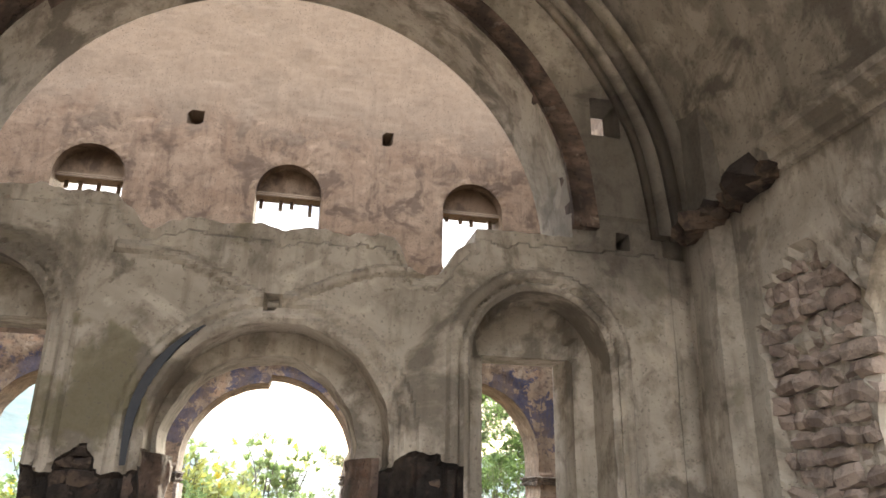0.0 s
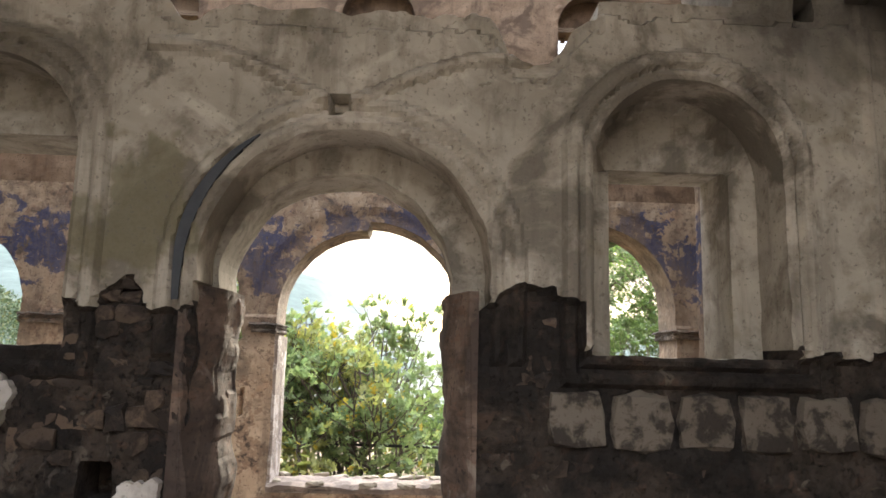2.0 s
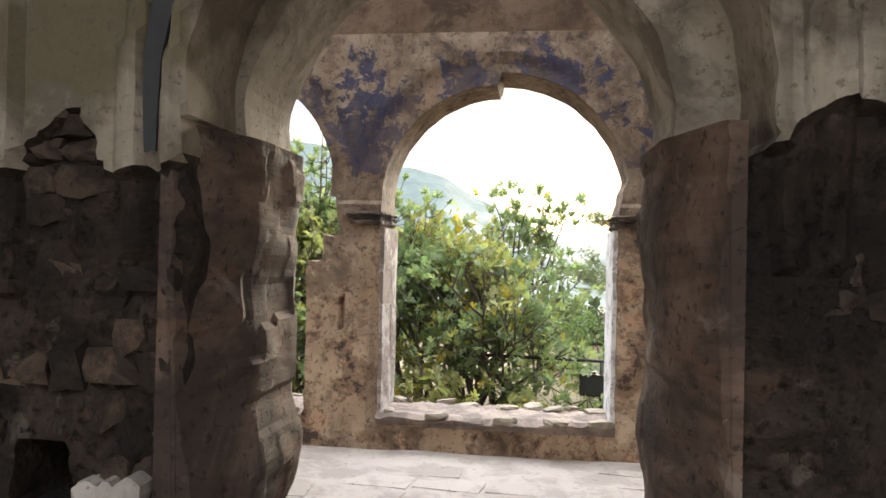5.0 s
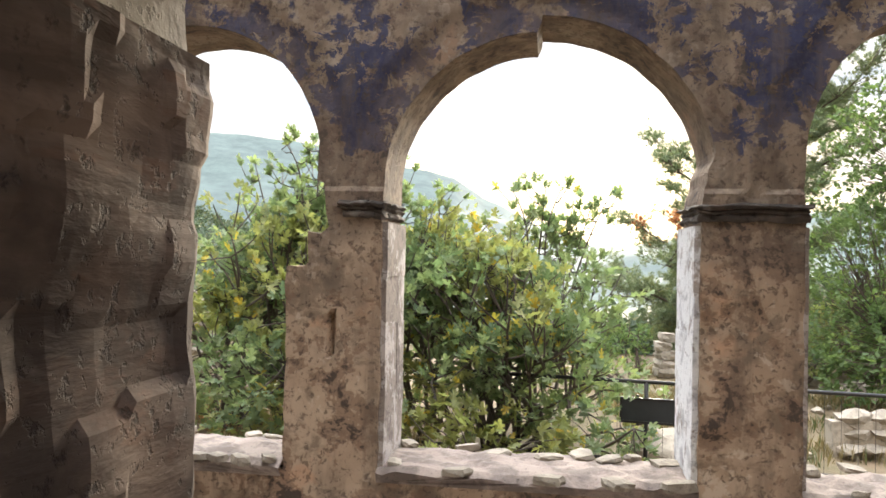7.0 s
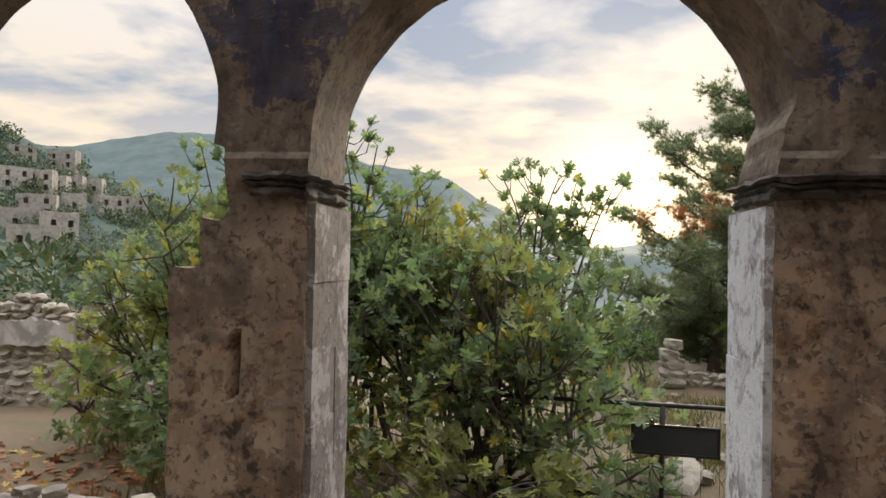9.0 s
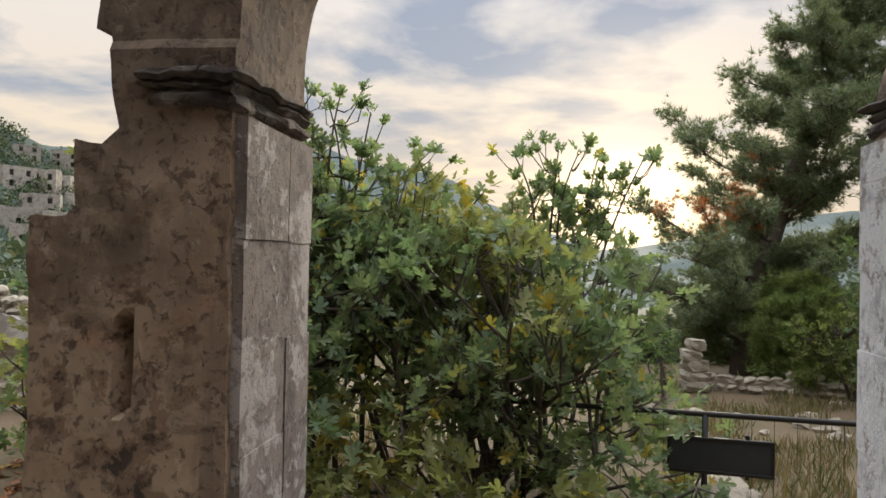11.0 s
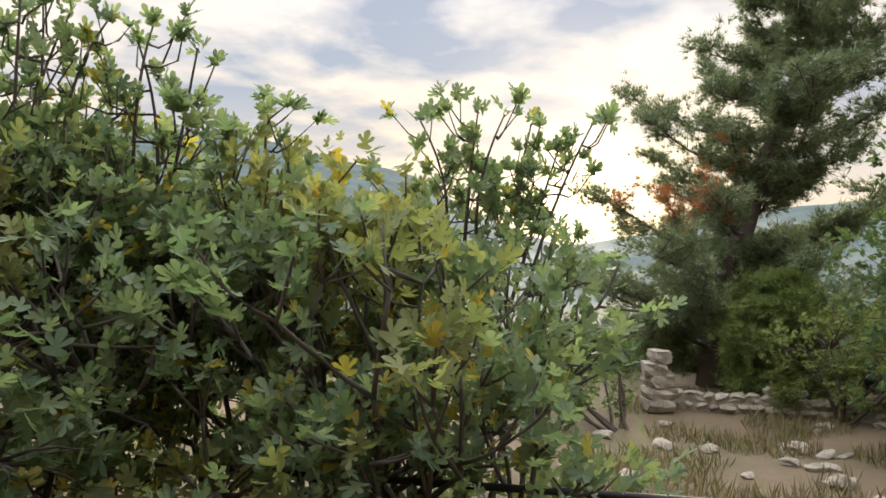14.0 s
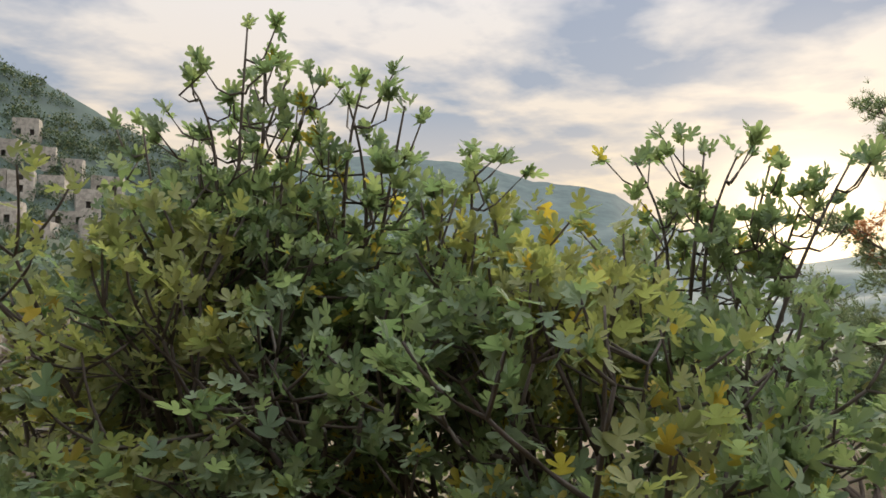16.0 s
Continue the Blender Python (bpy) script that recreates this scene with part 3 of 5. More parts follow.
# ---- nave: side walls, vault, ribs, back ----


def side_wall(name, x, sign):
    """Long wall of the nave, built in the xz plane and turned."""
    def solid(u, z):
        f = -arch(u, z, 2.55, 0.66, 1.0, 2.35) + 0.03 * nz(u, 1, z, 5)
        return min(f, -arch(u, z, -1.2, 0.7, 1.0, 2.4), -arch(u, z, -4.2, 0.7, 1.0, 2.4))

    def front(u, z):
        y = 0.015 * nz(u, 3, z, 2.5) + 0.006 * nz(u, 1, z, 13)
        if 4.35 < u < 4.72:
            y -= 0.10
        if 4.28 < u < 4.35 or 4.72 < u < 4.77:
            y -= 0.05
        # lost plaster beside the window
        lost = 1 - (((u - 3.62) / 0.42) ** 2 + ((z - 2.0) / 1.0) ** 4) + 0.5 * nz(u, 0, z, 3)
        if lost > 0:
            y += 0.06 + 0.05 * nz(u, 5, z, 6) + 0.03 * nz(u, 8, z, 15)
        y += ring(-arch(u, z, 2.55, 0.66, 1.0, 2.35), 0.06, 0.04, 0.03)
        return y

    ob = heights_wall(name, solid, -6.0, 4.9, -0.1, 5.2, 0, 0.7, 0.06, front, NAVE)
    turn = Matrix(((0, 1, 0, 0), (1, 0, 0, 0), (0, 0, 1, 0), (0, 0, 0, 1)))
    m = Matrix.Translation((x, 0, 0)) @ (turn if sign > 0 else Matrix.Diagonal((-1, 1, 1, 1)) @ turn)
    ob.data.transform(m)
    if sign > 0:
        ob.data.flip_normals()
    return setting(ob, "stained plaster nave side wall with arched windows", "wall")


side_wall("wall_nave_side_a", 3.0, 1)
side_wall("wall_nave_side_b", -3.3, -1)


def barrel(name, y0, y1, r, cx, zc, thick, mat, a0=0, a1=180, n=64, rows=None):
    verts, faces = [], []
    rows = rows or max(2, int((y1 - y0) / 0.12))
    for i in range(n + 1):
        a = radians(a0 + (a1 - a0) * i / n)
        for j in range(rows + 1):
            y = y0 + (y1 - y0) * j / rows
            rr = r + 0.02 * nz(math.cos(a) * 3, y, math.sin(a) * 3, 1.4)
            verts.append((cx + rr * math.cos(a), y, zc + rr * math.sin(a)))
    k = len(verts)
    verts += [(cx + (v[0] - cx) * (r + thick) / r, v[1], zc + (v[2] - zc) * (r + thick) / r) for v in verts]
    w = rows + 1
    for i in range(n):
        for j in range(rows):
            q = (i * w + j, (i + 1) * w + j, (i + 1) * w + j + 1, i * w + j + 1)
            faces += [q, tuple(k + v for v in reversed(q))]
        for j in (0, rows):
            faces.append((i * w + j, (i + 1) * w + j, (i + 1) * w + j + k, i * w + j + k))
    for i in (0, n):
        for j in range(rows):
            faces.append((i * w + j, i * w + j + 1, i * w + j + 1 + k, i * w + j + k))
    return mesh_object(name, verts, faces, mat, True)


# vault stops short out of view; its length sets the nave's skylight
setting(barrel("ceiling", -0.6, 4.88, 3.15, -0.15, 3.6, 0.35, VAULT), "grey plaster barrel vault, its unseen back left open for light", "ceiling")
setting(barrel("trim_rib_front", 4.62, 4.86, 3.02, -0.15, 3.45, 0.14, NAVE, rows=2), "plaster rib moulding of the vault", "trim")
setting(barrel("trim_rib_second", 4.74, 4.86, 2.86, -0.15, 3.45, 0.12, NAVE, rows=2), "inner plaster rib moulding of the vault", "trim")
setting(barrel("trim_gallery_arch", 4.84, 5.0, 2.25, -0.18, 3.50, 0.20, JAMB, 0, 180, rows=2), "worn edge moulding of the gallery arch", "trim")


def cornice(name, x, sign, y0, y1, z):
    """Stepped cornice along a side wall, with a broken end."""
    prof = [(0, 0), (0.05, 0.0), (0.06, 0.05), (0.11, 0.06), (0.12, 0.11), (0.18, 0.13), (0.19, 0.18), (0, 0.18)]
    verts, faces = [], []
    n = 30
    for i in range(n + 1):
        y = y0 + (y1 - y0) * i / n
        for a, b in prof:
            w = 0.006 * nz(a * 20, y, b * 20, 6)
            verts.append((x - sign * (a + w), y, z + b + w))
    m = len(prof)
    for i in range(n):
        for j in range(m):
            faces.append((i * m + j, i * m + (j + 1) % m, (i + 1) * m + (j + 1) % m, (i + 1) * m + j))
    faces += [tuple(range(m)), tuple(n * m + j for j in reversed(range(m)))]
    return setting(mesh_object(name, verts, faces, NAVE), "broken plaster cornice on the nave wall", "trim")


cornice("trim_cornice_a", 3.0, 1, -5.5, 3.62, 3.52)
cornice("trim_cornice_b", -3.3, -1, -5.5, 3.62, 3.52)


# unseen end wall; its wide arches are added to let skylight in
def end_solid(x, z):
    return min(-arch(x, z, -0.15, 1.5, -1, 2.6), -arch(x, z, -0.15, 1.2, 4.4, 4.6))


setting(heights_wall("wall_nave_end", end_solid, -3.9, 3.7, -0.1, 6.0, -6.6, -6.0, 0.12, lambda x, z: 0.02 * nz(x, 0, z, 3), NAVE), "plain plaster end wall of the nave", "wall")


def floor_sheet(name, x0, x1, y0, y1, z, mat, cell=0.12, rough=0.012):
    nx, ny = int((x1 - x0) / cell), int((y1 - y0) / cell)
    verts = [(x0 + (x1 - x0) * i / nx, y0 + (y1 - y0) * j / ny, z + rough * nz(i * cell, j * cell, 0, 2.2)) for i in range(nx + 1) for j in range(ny + 1)]
    w = ny + 1
    faces = [(i * w + j, (i + 1) * w + j, (i + 1) * w + j + 1, i * w + j + 1) for i in range(nx) for j in range(ny)]
    base = len(verts)
    verts += [(x0, y0, z - .3), (x1, y0, z - .3), (x1, y1, z - .3), (x0, y1, z - .3)]
    faces.append((base + 3, base + 2, base + 1, base))
    return mesh_object(name, verts, faces, mat)


setting(floor_sheet("floor_nave", -3.3, 3.0, -6.6, 4.9, -0.06, FLAG), "dusty earth and stone floor of the nave", "floor")
setting(floor_sheet("floor_porch", -4.6, 3.6, 4.9, 8.47, -0.105, FLAG, 0.08), "dusty plaster floor of the porch with worn slabs", "floor")

# ---- porch: arcade wall, which rises as the lunette of the gallery ----
A1 = (-2.30, 0.82, 0.13, 1.97)
A2 = (-0.18, 0.90, 0.13, 1.80)
A3 = (2.14, 0.88, 0.13, 1.96)
GW = (-2.50, -0.175, 2.19)


def arcade_solid(x, z):
    w = 0.010 * nz(x, 0, z, 7)
    dx = x + 0.18
    # lining of the middle arch is gone right of the crown
    r = 0.90 if dx < 0 else 1.0
    if z >= 1.74:
        a2 = r - math.hypot(dx, max(0, z - 1.80))
        if dx > 0 and z < 2.1:
            a2 = min(a2, 0.90 + 0.10 * min(1, max(0, (z - 1.82) / 0.25)) + 0.03 * nz(x, 2, z, 9) - dx)
    else:
        a2 = min(0.90 - abs(dx), z - 0.13)
    a1 = arch(x, z, *A1)
    if -2.3 < x < -1.2:
        # stepped, broken edge of the pier
        if z < 1.33:
            a1 = min(-1.655 - x, z - 0.13)
        elif z < 1.55:
            a1 = min(-1.525 - x, z - 0.13)
        elif z < 1.84:
            a1 = -1.40 - x - 0.14 * (z - 1.55)
    a3 = arch(x, z, *A3)
    a0 = arch(x, z, -4.4, 0.8, 0.13, 1.84)
    f = min(-a0, -a1, -a2, -a3) + w
    for c in GW:
        f = min(f, -arch(x, z, c, 0.40, 4.25, 5.04))
    return f


def arcade_front(x, z):
    y = 0.014 * nz(x, 0, z, 2.6) + 0.006 * nz(x, 2, z, 11)
    if 1.80 < z < 3.2:
        for a, r in ((A1, .82), (A2, .91), (A3, .88)):
            d = math.hypot(x - a[0], z - a[3]) - r
            if -0.05 < d < 0.26:
                y += 0.022 * min(1, max(0, (0.24 - d) / 0.09))
    for hx, hz in ((-1.39, 5.95), (1.03, 5.96)):
        if abs(x - hx) < 0.065 and abs(z - hz) < 0.065:
            y += 0.3
    if z > 3.3:
        for c in GW:
            y += ring(-arch(x, z, c, 0.40, 4.25, 5.04), 0.03, 0.025, 0.012)
    # chisel slot in the pier
    if abs(x + 1.36) < 0.014 and 0.80 < z < 1.06:
        y += 0.06
    return y


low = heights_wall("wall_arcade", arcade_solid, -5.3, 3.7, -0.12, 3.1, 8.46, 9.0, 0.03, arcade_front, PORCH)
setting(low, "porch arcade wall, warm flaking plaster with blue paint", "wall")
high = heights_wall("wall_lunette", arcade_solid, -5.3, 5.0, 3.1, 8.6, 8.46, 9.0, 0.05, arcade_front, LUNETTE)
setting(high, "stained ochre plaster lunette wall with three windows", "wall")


def porch_end(name, x, solidf):
    ob = heights_wall(name, solidf, 5.62, 8.46, -0.1, 6.8, 0, 0.5, 0.07, lambda u, z: 0.012 * nz(u, 0, z, 4), PORCH)
    turn = Matrix(((0, 1, 0, 0), (1, 0, 0, 0), (0, 0, 1, 0), (0, 0, 0, 1)))
    ob.data.transform(Matrix.Translation((x, 0, 0)) @ turn)
    ob.data.flip_normals()
    return setting(ob, "end wall of the porch in flaking warm plaster", "wall")


porch_end("wall_porch_end_a", 3.25, lambda u, z: 1.0)
porch_end("wall_porch_end_b", -5.3, lambda u, z: -arch(u, z, 7.0, 0.7, -1, 1.6))


# ---- wooden lintels in the gallery windows ----
def gallery_window(cx):
    """Remains of a window: lintel board, slatted frame, plaster tympanum above."""
    root = new("window_gallery")
    root.location = (cx, 8.7, 4.3)
    bm = bmesh.new()
    bmesh.ops.create_circle(bm, cap_ends=True, segments=32, radius=0.43)
    for v in bm.verts:
        v.co = Vector((v.co.x, -0.05, max(0.0, v.co.y) + 0.80))
    bmesh.ops.remove_doubles(bm, verts=bm.verts, dist=0.001)
    g = bmesh.ops.extrude_face_region(bm, geom=bm.faces[:])
    for v in g["geom"]:
        if isinstance(v, bmesh.types.BMVert):
            v.co.y += 0.2
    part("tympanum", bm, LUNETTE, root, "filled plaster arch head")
    bm = bmesh.new()
    slab_box(bm, (-0.43, -0.1, 0.74), (0.43, 0.12, 0.80), 0.008)
    part("lintel", bm, WOOD, root, "grey weathered wooden lintel")
    for i in range(4):
        bm = bmesh.new()
        w = 0.05
        x = -0.36 + i * 0.20 + random.uniform(-.05, .05)
        slab_box(bm, (x, 0.02, 0.52 + random.uniform(0, .16)), (x + w, 0.05, 0.74), 0.004)
        part("slat", bm, WOOD, root)
    return tagged(root, "broken wooden window frame under a plastered arch head", "window", "gallery windows", "structure")


for c in GW:
    gallery_window(c)


# ---- imposts of the arcade piers ----
def impost(x0, x1, z, h=0.10, out=0.038):
    """Moulded capstone that runs round a pier."""
    bm = bmesh.new()
    y0, y1 = 8.46, 9.0
    for k, (o, a, b) in enumerate(((0.018, 0, 0.45), (0.6 * out, 0.45, 0.72), (out, 0.72, 1.0))):
        slab_box(bm, (x0 - o, y0 - o, z + h * a), (x1 + o, y1 + o, z + h * b), 0.013)
    bmesh.ops.subdivide_edges(bm, edges=bm.edges[:], cuts=7, use_grid_fill=True)
    for v in bm.verts:
        v.co += noise.noise_vector(v.co * 6) * 0.010 + noise.noise_vector(v.co * 17) * 0.014 + noise.noise_vector(v.co * 37) * 0.009
    return setting(part("trim_impost", bm, IMPOST), "worn moulded stone impost on the arcade pier", "trim")


impost(-1.31, -1.08, 1.62)
impost(0.72, 1.27, 1.62)
impost(3.0, 3.5, 1.66)
impost(-3.6, -3.16, 1.66)

# ---- ashlar blocks that face the arch reveals ----
ASHLAR_MESH = [lump(40 + i, square=0.004, rough=0.014) for i in range(4)]


def reveal_blocks(x, sign, z0, z1, mat):
    meshes = [me.copy() for me in ASHLAR_MESH]
    for me in meshes:
        me.materials.append(mat)
    z = z0
    n = 0
    while z < z1 - 0.08:
        h = min(random.uniform(0.22, 0.36), z1 - z)
        cut = random.choice((None, 0.4, 0.6))
        spans = [(8.49, 9.03)] if cut is None else [(8.49, 8.49 + 0.54 * cut - .004), (8.49 + 0.54 * cut + .004, 9.03)]
        for a, b in spans:
            ob = new("ashlar_block", meshes[n % 4])
            ob.matrix_world = Matrix.Translation((x + sign * 0.005, (a + b) / 2, z + h / 2)) @ Matrix.Diagonal((0.045 + random.uniform(0, .012), b - a, h + 0.001, 1))
            ob.parent = low
            n += 1
        z += h


reveal_blocks(-1.08, 1, 0.14, 1.6, ASHLAR)
reveal_blocks(0.72, -1, 0.14, 1.6, WHITEWASH)
reveal_blocks(1.26, 1, 0.14, 1.6, ASHLAR)


# ---- sill of the arcade: rough mortar bed with loose flat stones ----
def sill(x0, x1):
    nx, ny = max(4, int((x1 - x0) / 0.04)), 16
    verts, faces = [], []
    for i in range(nx + 1):
        for j in range(ny + 1):
            x, y = x0 + (x1 - x0) * i / nx, 8.42 + 0.80 * j / ny
            e = 0.03 * nz(x, 3, 0, 7)
            verts.append((x, y + (e if j in (0, ny) else 0), 0.17 + 0.03 * nz(x, y, 0, 4) + 0.02 * nz(x, y, 5, 12) - (0.03 if j in (0, ny) else 0) - 0.10 * max(0.0, (y - 8.92) / 0.3)))
    w = ny + 1
    for i in range(nx):
        for j in range(ny):
            faces.append((i * w + j, (i + 1) * w + j, (i + 1) * w + j + 1, i * w + j + 1))
    base = len(verts)
    verts += [(x0, 8.45, 0.08), (x1, 8.45, 0.08), (x1, 9.2, -0.02), (x0, 9.2, -0.02)]
    faces.append((base + 3, base + 2, base + 1, base))
    for j, (a, b) in ((0, (base, base + 1)), (ny, (base + 3, base + 2))):
        ring_ = [i * w + j for i in range(nx + 1)]
        faces.append(tuple([a] + ring_ + [b]) if j else tuple([b] + ring_[::-1] + [a]))
    ob = mesh_object("sill", verts, faces, SILL)
    return setting(ob, "broken mortar sill of the porch arch with loose stones", "sill")


FLATSTONES = [lump(20 + i, square=0.12, rough=0.13) for i in range(6)]
for me in FLATSTONES:
    me.materials.append(ROCK)

for x0, x1 in ((-1.08, 0.72), (-3.16, -1.66), (1.26, 3.0)):
    s = sill(x0, x1)
    x = x0 + 0.05
    while x < x1 - 0.1:
        wdt = random.uniform(0.07, 0.22)
        for y in (8.44, 8.90):
            if random.random() < 0.6:
                ob = new("stone", random.choice(FLATSTONES))
                ob.matrix_world = pose(x + wdt / 2, y + random.uniform(-.05, .10), 0.175, random.uniform(-8, 8), random.uniform(-8, 8), random.uniform(-50, 50)) @ Matrix.Diagonal((wdt, random.uniform(.07, .14), random.uniform(.035, .065), 1))
                ob.parent = s
        x += wdt + random.uniform(0, .05)

# outer foot of the arcade wall, down to the hillside
bm = bmesh.new()
slab_box(bm, (-5.3, 8.5, -2.2), (5.0, 9.22, 0.04))
bmesh.ops.subdivide_edges(bm, edges=bm.edges[:], cuts=12, use_grid_fill=True)
for v in bm.verts:
    if v.co.z > -2 and v.co.y > 9:
        v.co.y += 0.04 * nz(v.co.x, 0, v.co.z, 3)
for v in bm.verts:
    if v.co.y < 8.6:
        v.co.y = 8.5
setting(part("wall_foundation", bm, ROCK), "rough stone foundation below the porch sill", "wall")


# ---- land ----
def lerp_table(table, a):
    for (a0, v0), (a1, v1) in zip(table, table[1:]):
        if a <= a1:
            t = max(0.0, (a - a0) / (a1 - a0))
            return v0 + (v1 - v0) * t
    return table[-1][1]


def ground_height(x, y):
    """Terrace outside the porch, a valley beyond it, slopes at both sides."""
    d = y - 9.0
    z = -0.75 - 0.02 * max(0, d)
    left = max(0.0, min(1.0, (-3.0 - x) / 3.0))
    z += left * 0.15
    r = math.hypot(x, d)
    az = math.degrees(math.atan2(x, d)) if r > 0.1 else 0
    fall = max(0.0, r - 16.0)
    slope = lerp_table([(-180, 0.02), (-90, 0.07), (-50, 0.06), (-40, 0.035), (-30, -0.02), (-22, -0.22), (0, -0.30), (7, -0.25), (12, -0.08), (20, -0.01), (30, 0.02), (60, 0.05), (120, 0.02), (180, 0.02)], az)
    z += slope * min(fall, 140)
    rough = min(1.0, r / 8.0)
    return z + rough * (0.10 * nz(x, y, 0, 0.35) + 0.04 * nz(x, y, 3, 1.7)) + min(4, fall * 0.02) * nz(x, y, 7, 0.05)


def make_ground():
    radii = [0.4 * 1.085 ** i for i in range(112)]
    n = 200
    verts, faces = [(0, 12, ground_height(0, 12))], []
    for r in radii:
        for s in range(n):
            a = 2 * math.pi * s / n
            x, y = r * math.sin(a), 12 + r * math.cos(a)
            z = ground_height(x, y)
            if -5.4 < x < 5.1 and y < 9.1:
                z = min(z, -0.8) if y > 4 else -0.8
            if -4.2 < x < 4.2 and -7.5 < y < 9:
                z = -0.8
            verts.append((x, y, z))
    for s in range(n):
        faces.append((0, 1 + (s + 1) % n, 1 + s))
    for i in range(len(radii) - 1):
        for s in range(n):
            a, b = 1 + i * n, 1 + (i + 1) * n
            faces.append((a + s, a + (s + 1) % n, b + (s + 1) % n, b + s))
    ob = mesh_object("ground", verts, faces, GROUND, True)
    return setting(ob, "dry stony hillside ground with scrub", "ground")


make_ground()


def ridge(name, dist, table, mat, label, a0, a1, depth=-60.0, wood=1.0):
    """A hill range seen from the porch: its skyline as elevation angles over azimuth."""
    n, rows = 260, 26
    verts, faces = [], []
    for i in range(n + 1):
        az = a0 + (a1 - a0) * i / n
        el = lerp_table(table, az)
        top = dist * math.tan(radians(el)) + 1.5
        top += dist * 0.0022 * nz(az, 0, 0, 0.9) + dist * 0.0012 * wood * nz(az, 2, 0, 4.5)
        for j in range(rows + 1):
            t = j / rows
            d = dist * (1 - 0.62 * (1 - t))
            z = depth + (top - depth) * t ** 1.25
            z += dist * 0.012 * nz(az * 0.25, t * 5, 1) * math.sin(t * math.pi)
            x, y = d * math.sin(radians(az)), 9 + d * math.cos(radians(az))
            verts.append((x, y, z))
    w = rows + 1
    for i in range(n):
        for j in range(rows):
            faces.append((i * w + j, (i + 1) * w + j, (i + 1) * w + j + 1, i * w + j + 1))
    return setting(mesh_object(name, verts, faces, mat, True), label, "hills")


FAR = [(-75, 9), (-45, 8), (-36, 7.4), (-29, 9.1), (-24, 9.2), (-18, 8.7), (-14, 7.5), (-9.8, 7.0), (-7.6, 6.5), (-4.9, 4.8), (-2.8, 3.9), (0, 2.4), (3.9, 1.15), (6, 1.25), (8.6, 1.7), (12, 2.4), (20, 4), (40, 5), (75, 5)]
NEAR = [(-110, 12), (-70, 15), (-60, 15), (-53, 13.7), (-48.8, 12.0), (-44.7, 10.0), (-42, 9.0), (-39, 8.0), (-36, 6.8), (-33, 5.2), (-28, 3.2), (-20, 1.2), (-10, -1.5), (0, -3)]
# both hills carry their haze as surface glow
ridge("backdrop_ridge", 1900, FAR, HILL_FAR, "wooded ridge across the valley, blue haze painted on as glow", -75, 75)
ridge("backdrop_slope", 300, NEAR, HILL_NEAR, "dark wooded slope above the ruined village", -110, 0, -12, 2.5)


# ---- plants ----
def leaf_shape(kind):
    if kind == "fig":
        half = [(0.08, 0.02), (0.30, 0.05), (0.38, 0.20), (0.13, 0.33), (0.36, 0.50), (0.43, 0.70), (0.30, 0.74), (0.11, 0.52), (0.17, 0.84), (0.08, 1.0)]
        out = half + [(-x, y) for x, y in reversed(half)]
        n = len(out)
        return np.array([(x, y, 0.16 * abs(x) - 0.10 * y * y) for x, y in out] + [(0, 0.36, -0.03)]), [(n, i, (i + 1) % n) for i in range(n)]
    if kind == "oval":
        return np.array([(0, 0, 0), (0.28, 0.4, 0.06), (0.2, 0.75, 0.03), (0, 1, -0.05), (-0.2, 0.75, 0.03), (-0.28, 0.4, 0.06)]), [(0, 1, 2, 3), (0, 3, 4, 5)]
    if kind == "needles":
        v, f = [], []
        for i in range(7):
            a = 2 * math.pi * i / 7
            tip = (0.55 * math.cos(a), 0.9 - 0.25 * (i % 2), 0.55 * math.sin(a))
            s = (0.055 * math.sin(a), 0, -0.055 * math.cos(a))
            b = len(v)
            v += [(s[0], 0.1, s[2]), (-s[0], 0.1, -s[2]), tip]
            f.append((b, b + 1, b + 2))
        return np.array(v), f
    return np.array([(-0.03, 0, 0), (0.03, 0, 0), (0.02, 0.55, 0.06), (0, 1, 0.25)]), [(0, 1, 2, 3)]


def leaves(name, kind, places, mat, parent, rng, label=""):
    """places: rows of x, y, z, dx, dy, dz, size; one leaf each, pointing along d."""
    shape, fs = leaf_shape(kind)
    p = np.array(places)
    n = len(p)
    d = p[:, 3:6] / np.linalg.norm(p[:, 3:6], axis=1)[:, None]
    up = rng.normal(0, 0.55, (n, 3)) + np.array((0, 0, 1.0))
    side = np.cross(d, up)
    side /= np.linalg.norm(side, axis=1)[:, None] + 1e-9
    nor = np.cross(side, d)
    s = p[:, 6][:, None, None]
    v = p[:, None, :3] + s * (shape[None, :, 0:1] * side[:, None] + shape[None, :, 1:2] * d[:, None] + shape[None, :, 2:3] * nor[:, None])
    m = len(shape)
    faces = [tuple(i * m + k for k in f) for i in range(n) for f in fs]
    me = bpy.data.meshes.new(name)
    me.from_pydata(v.reshape(-1, 3).tolist(), [], faces)
    me.materials.append(mat)
    ob = new(name, me)
    ob.parent = parent
    if label:
        tagged(ob, label)
    return ob


def curve_pts(a, b, sag, n, rng):
    a, b = np.array(a, float), np.array(b, float)
    mid = (a + b) / 2 + rng.normal(0, 0.12, 3) * np.linalg.norm(b - a) + np.array((0, 0, sag))
    return [tuple((1 - t) ** 2 * a + 2 * t * (1 - t) * mid + t * t * b) for t in (i / n for i in range(n + 1))]


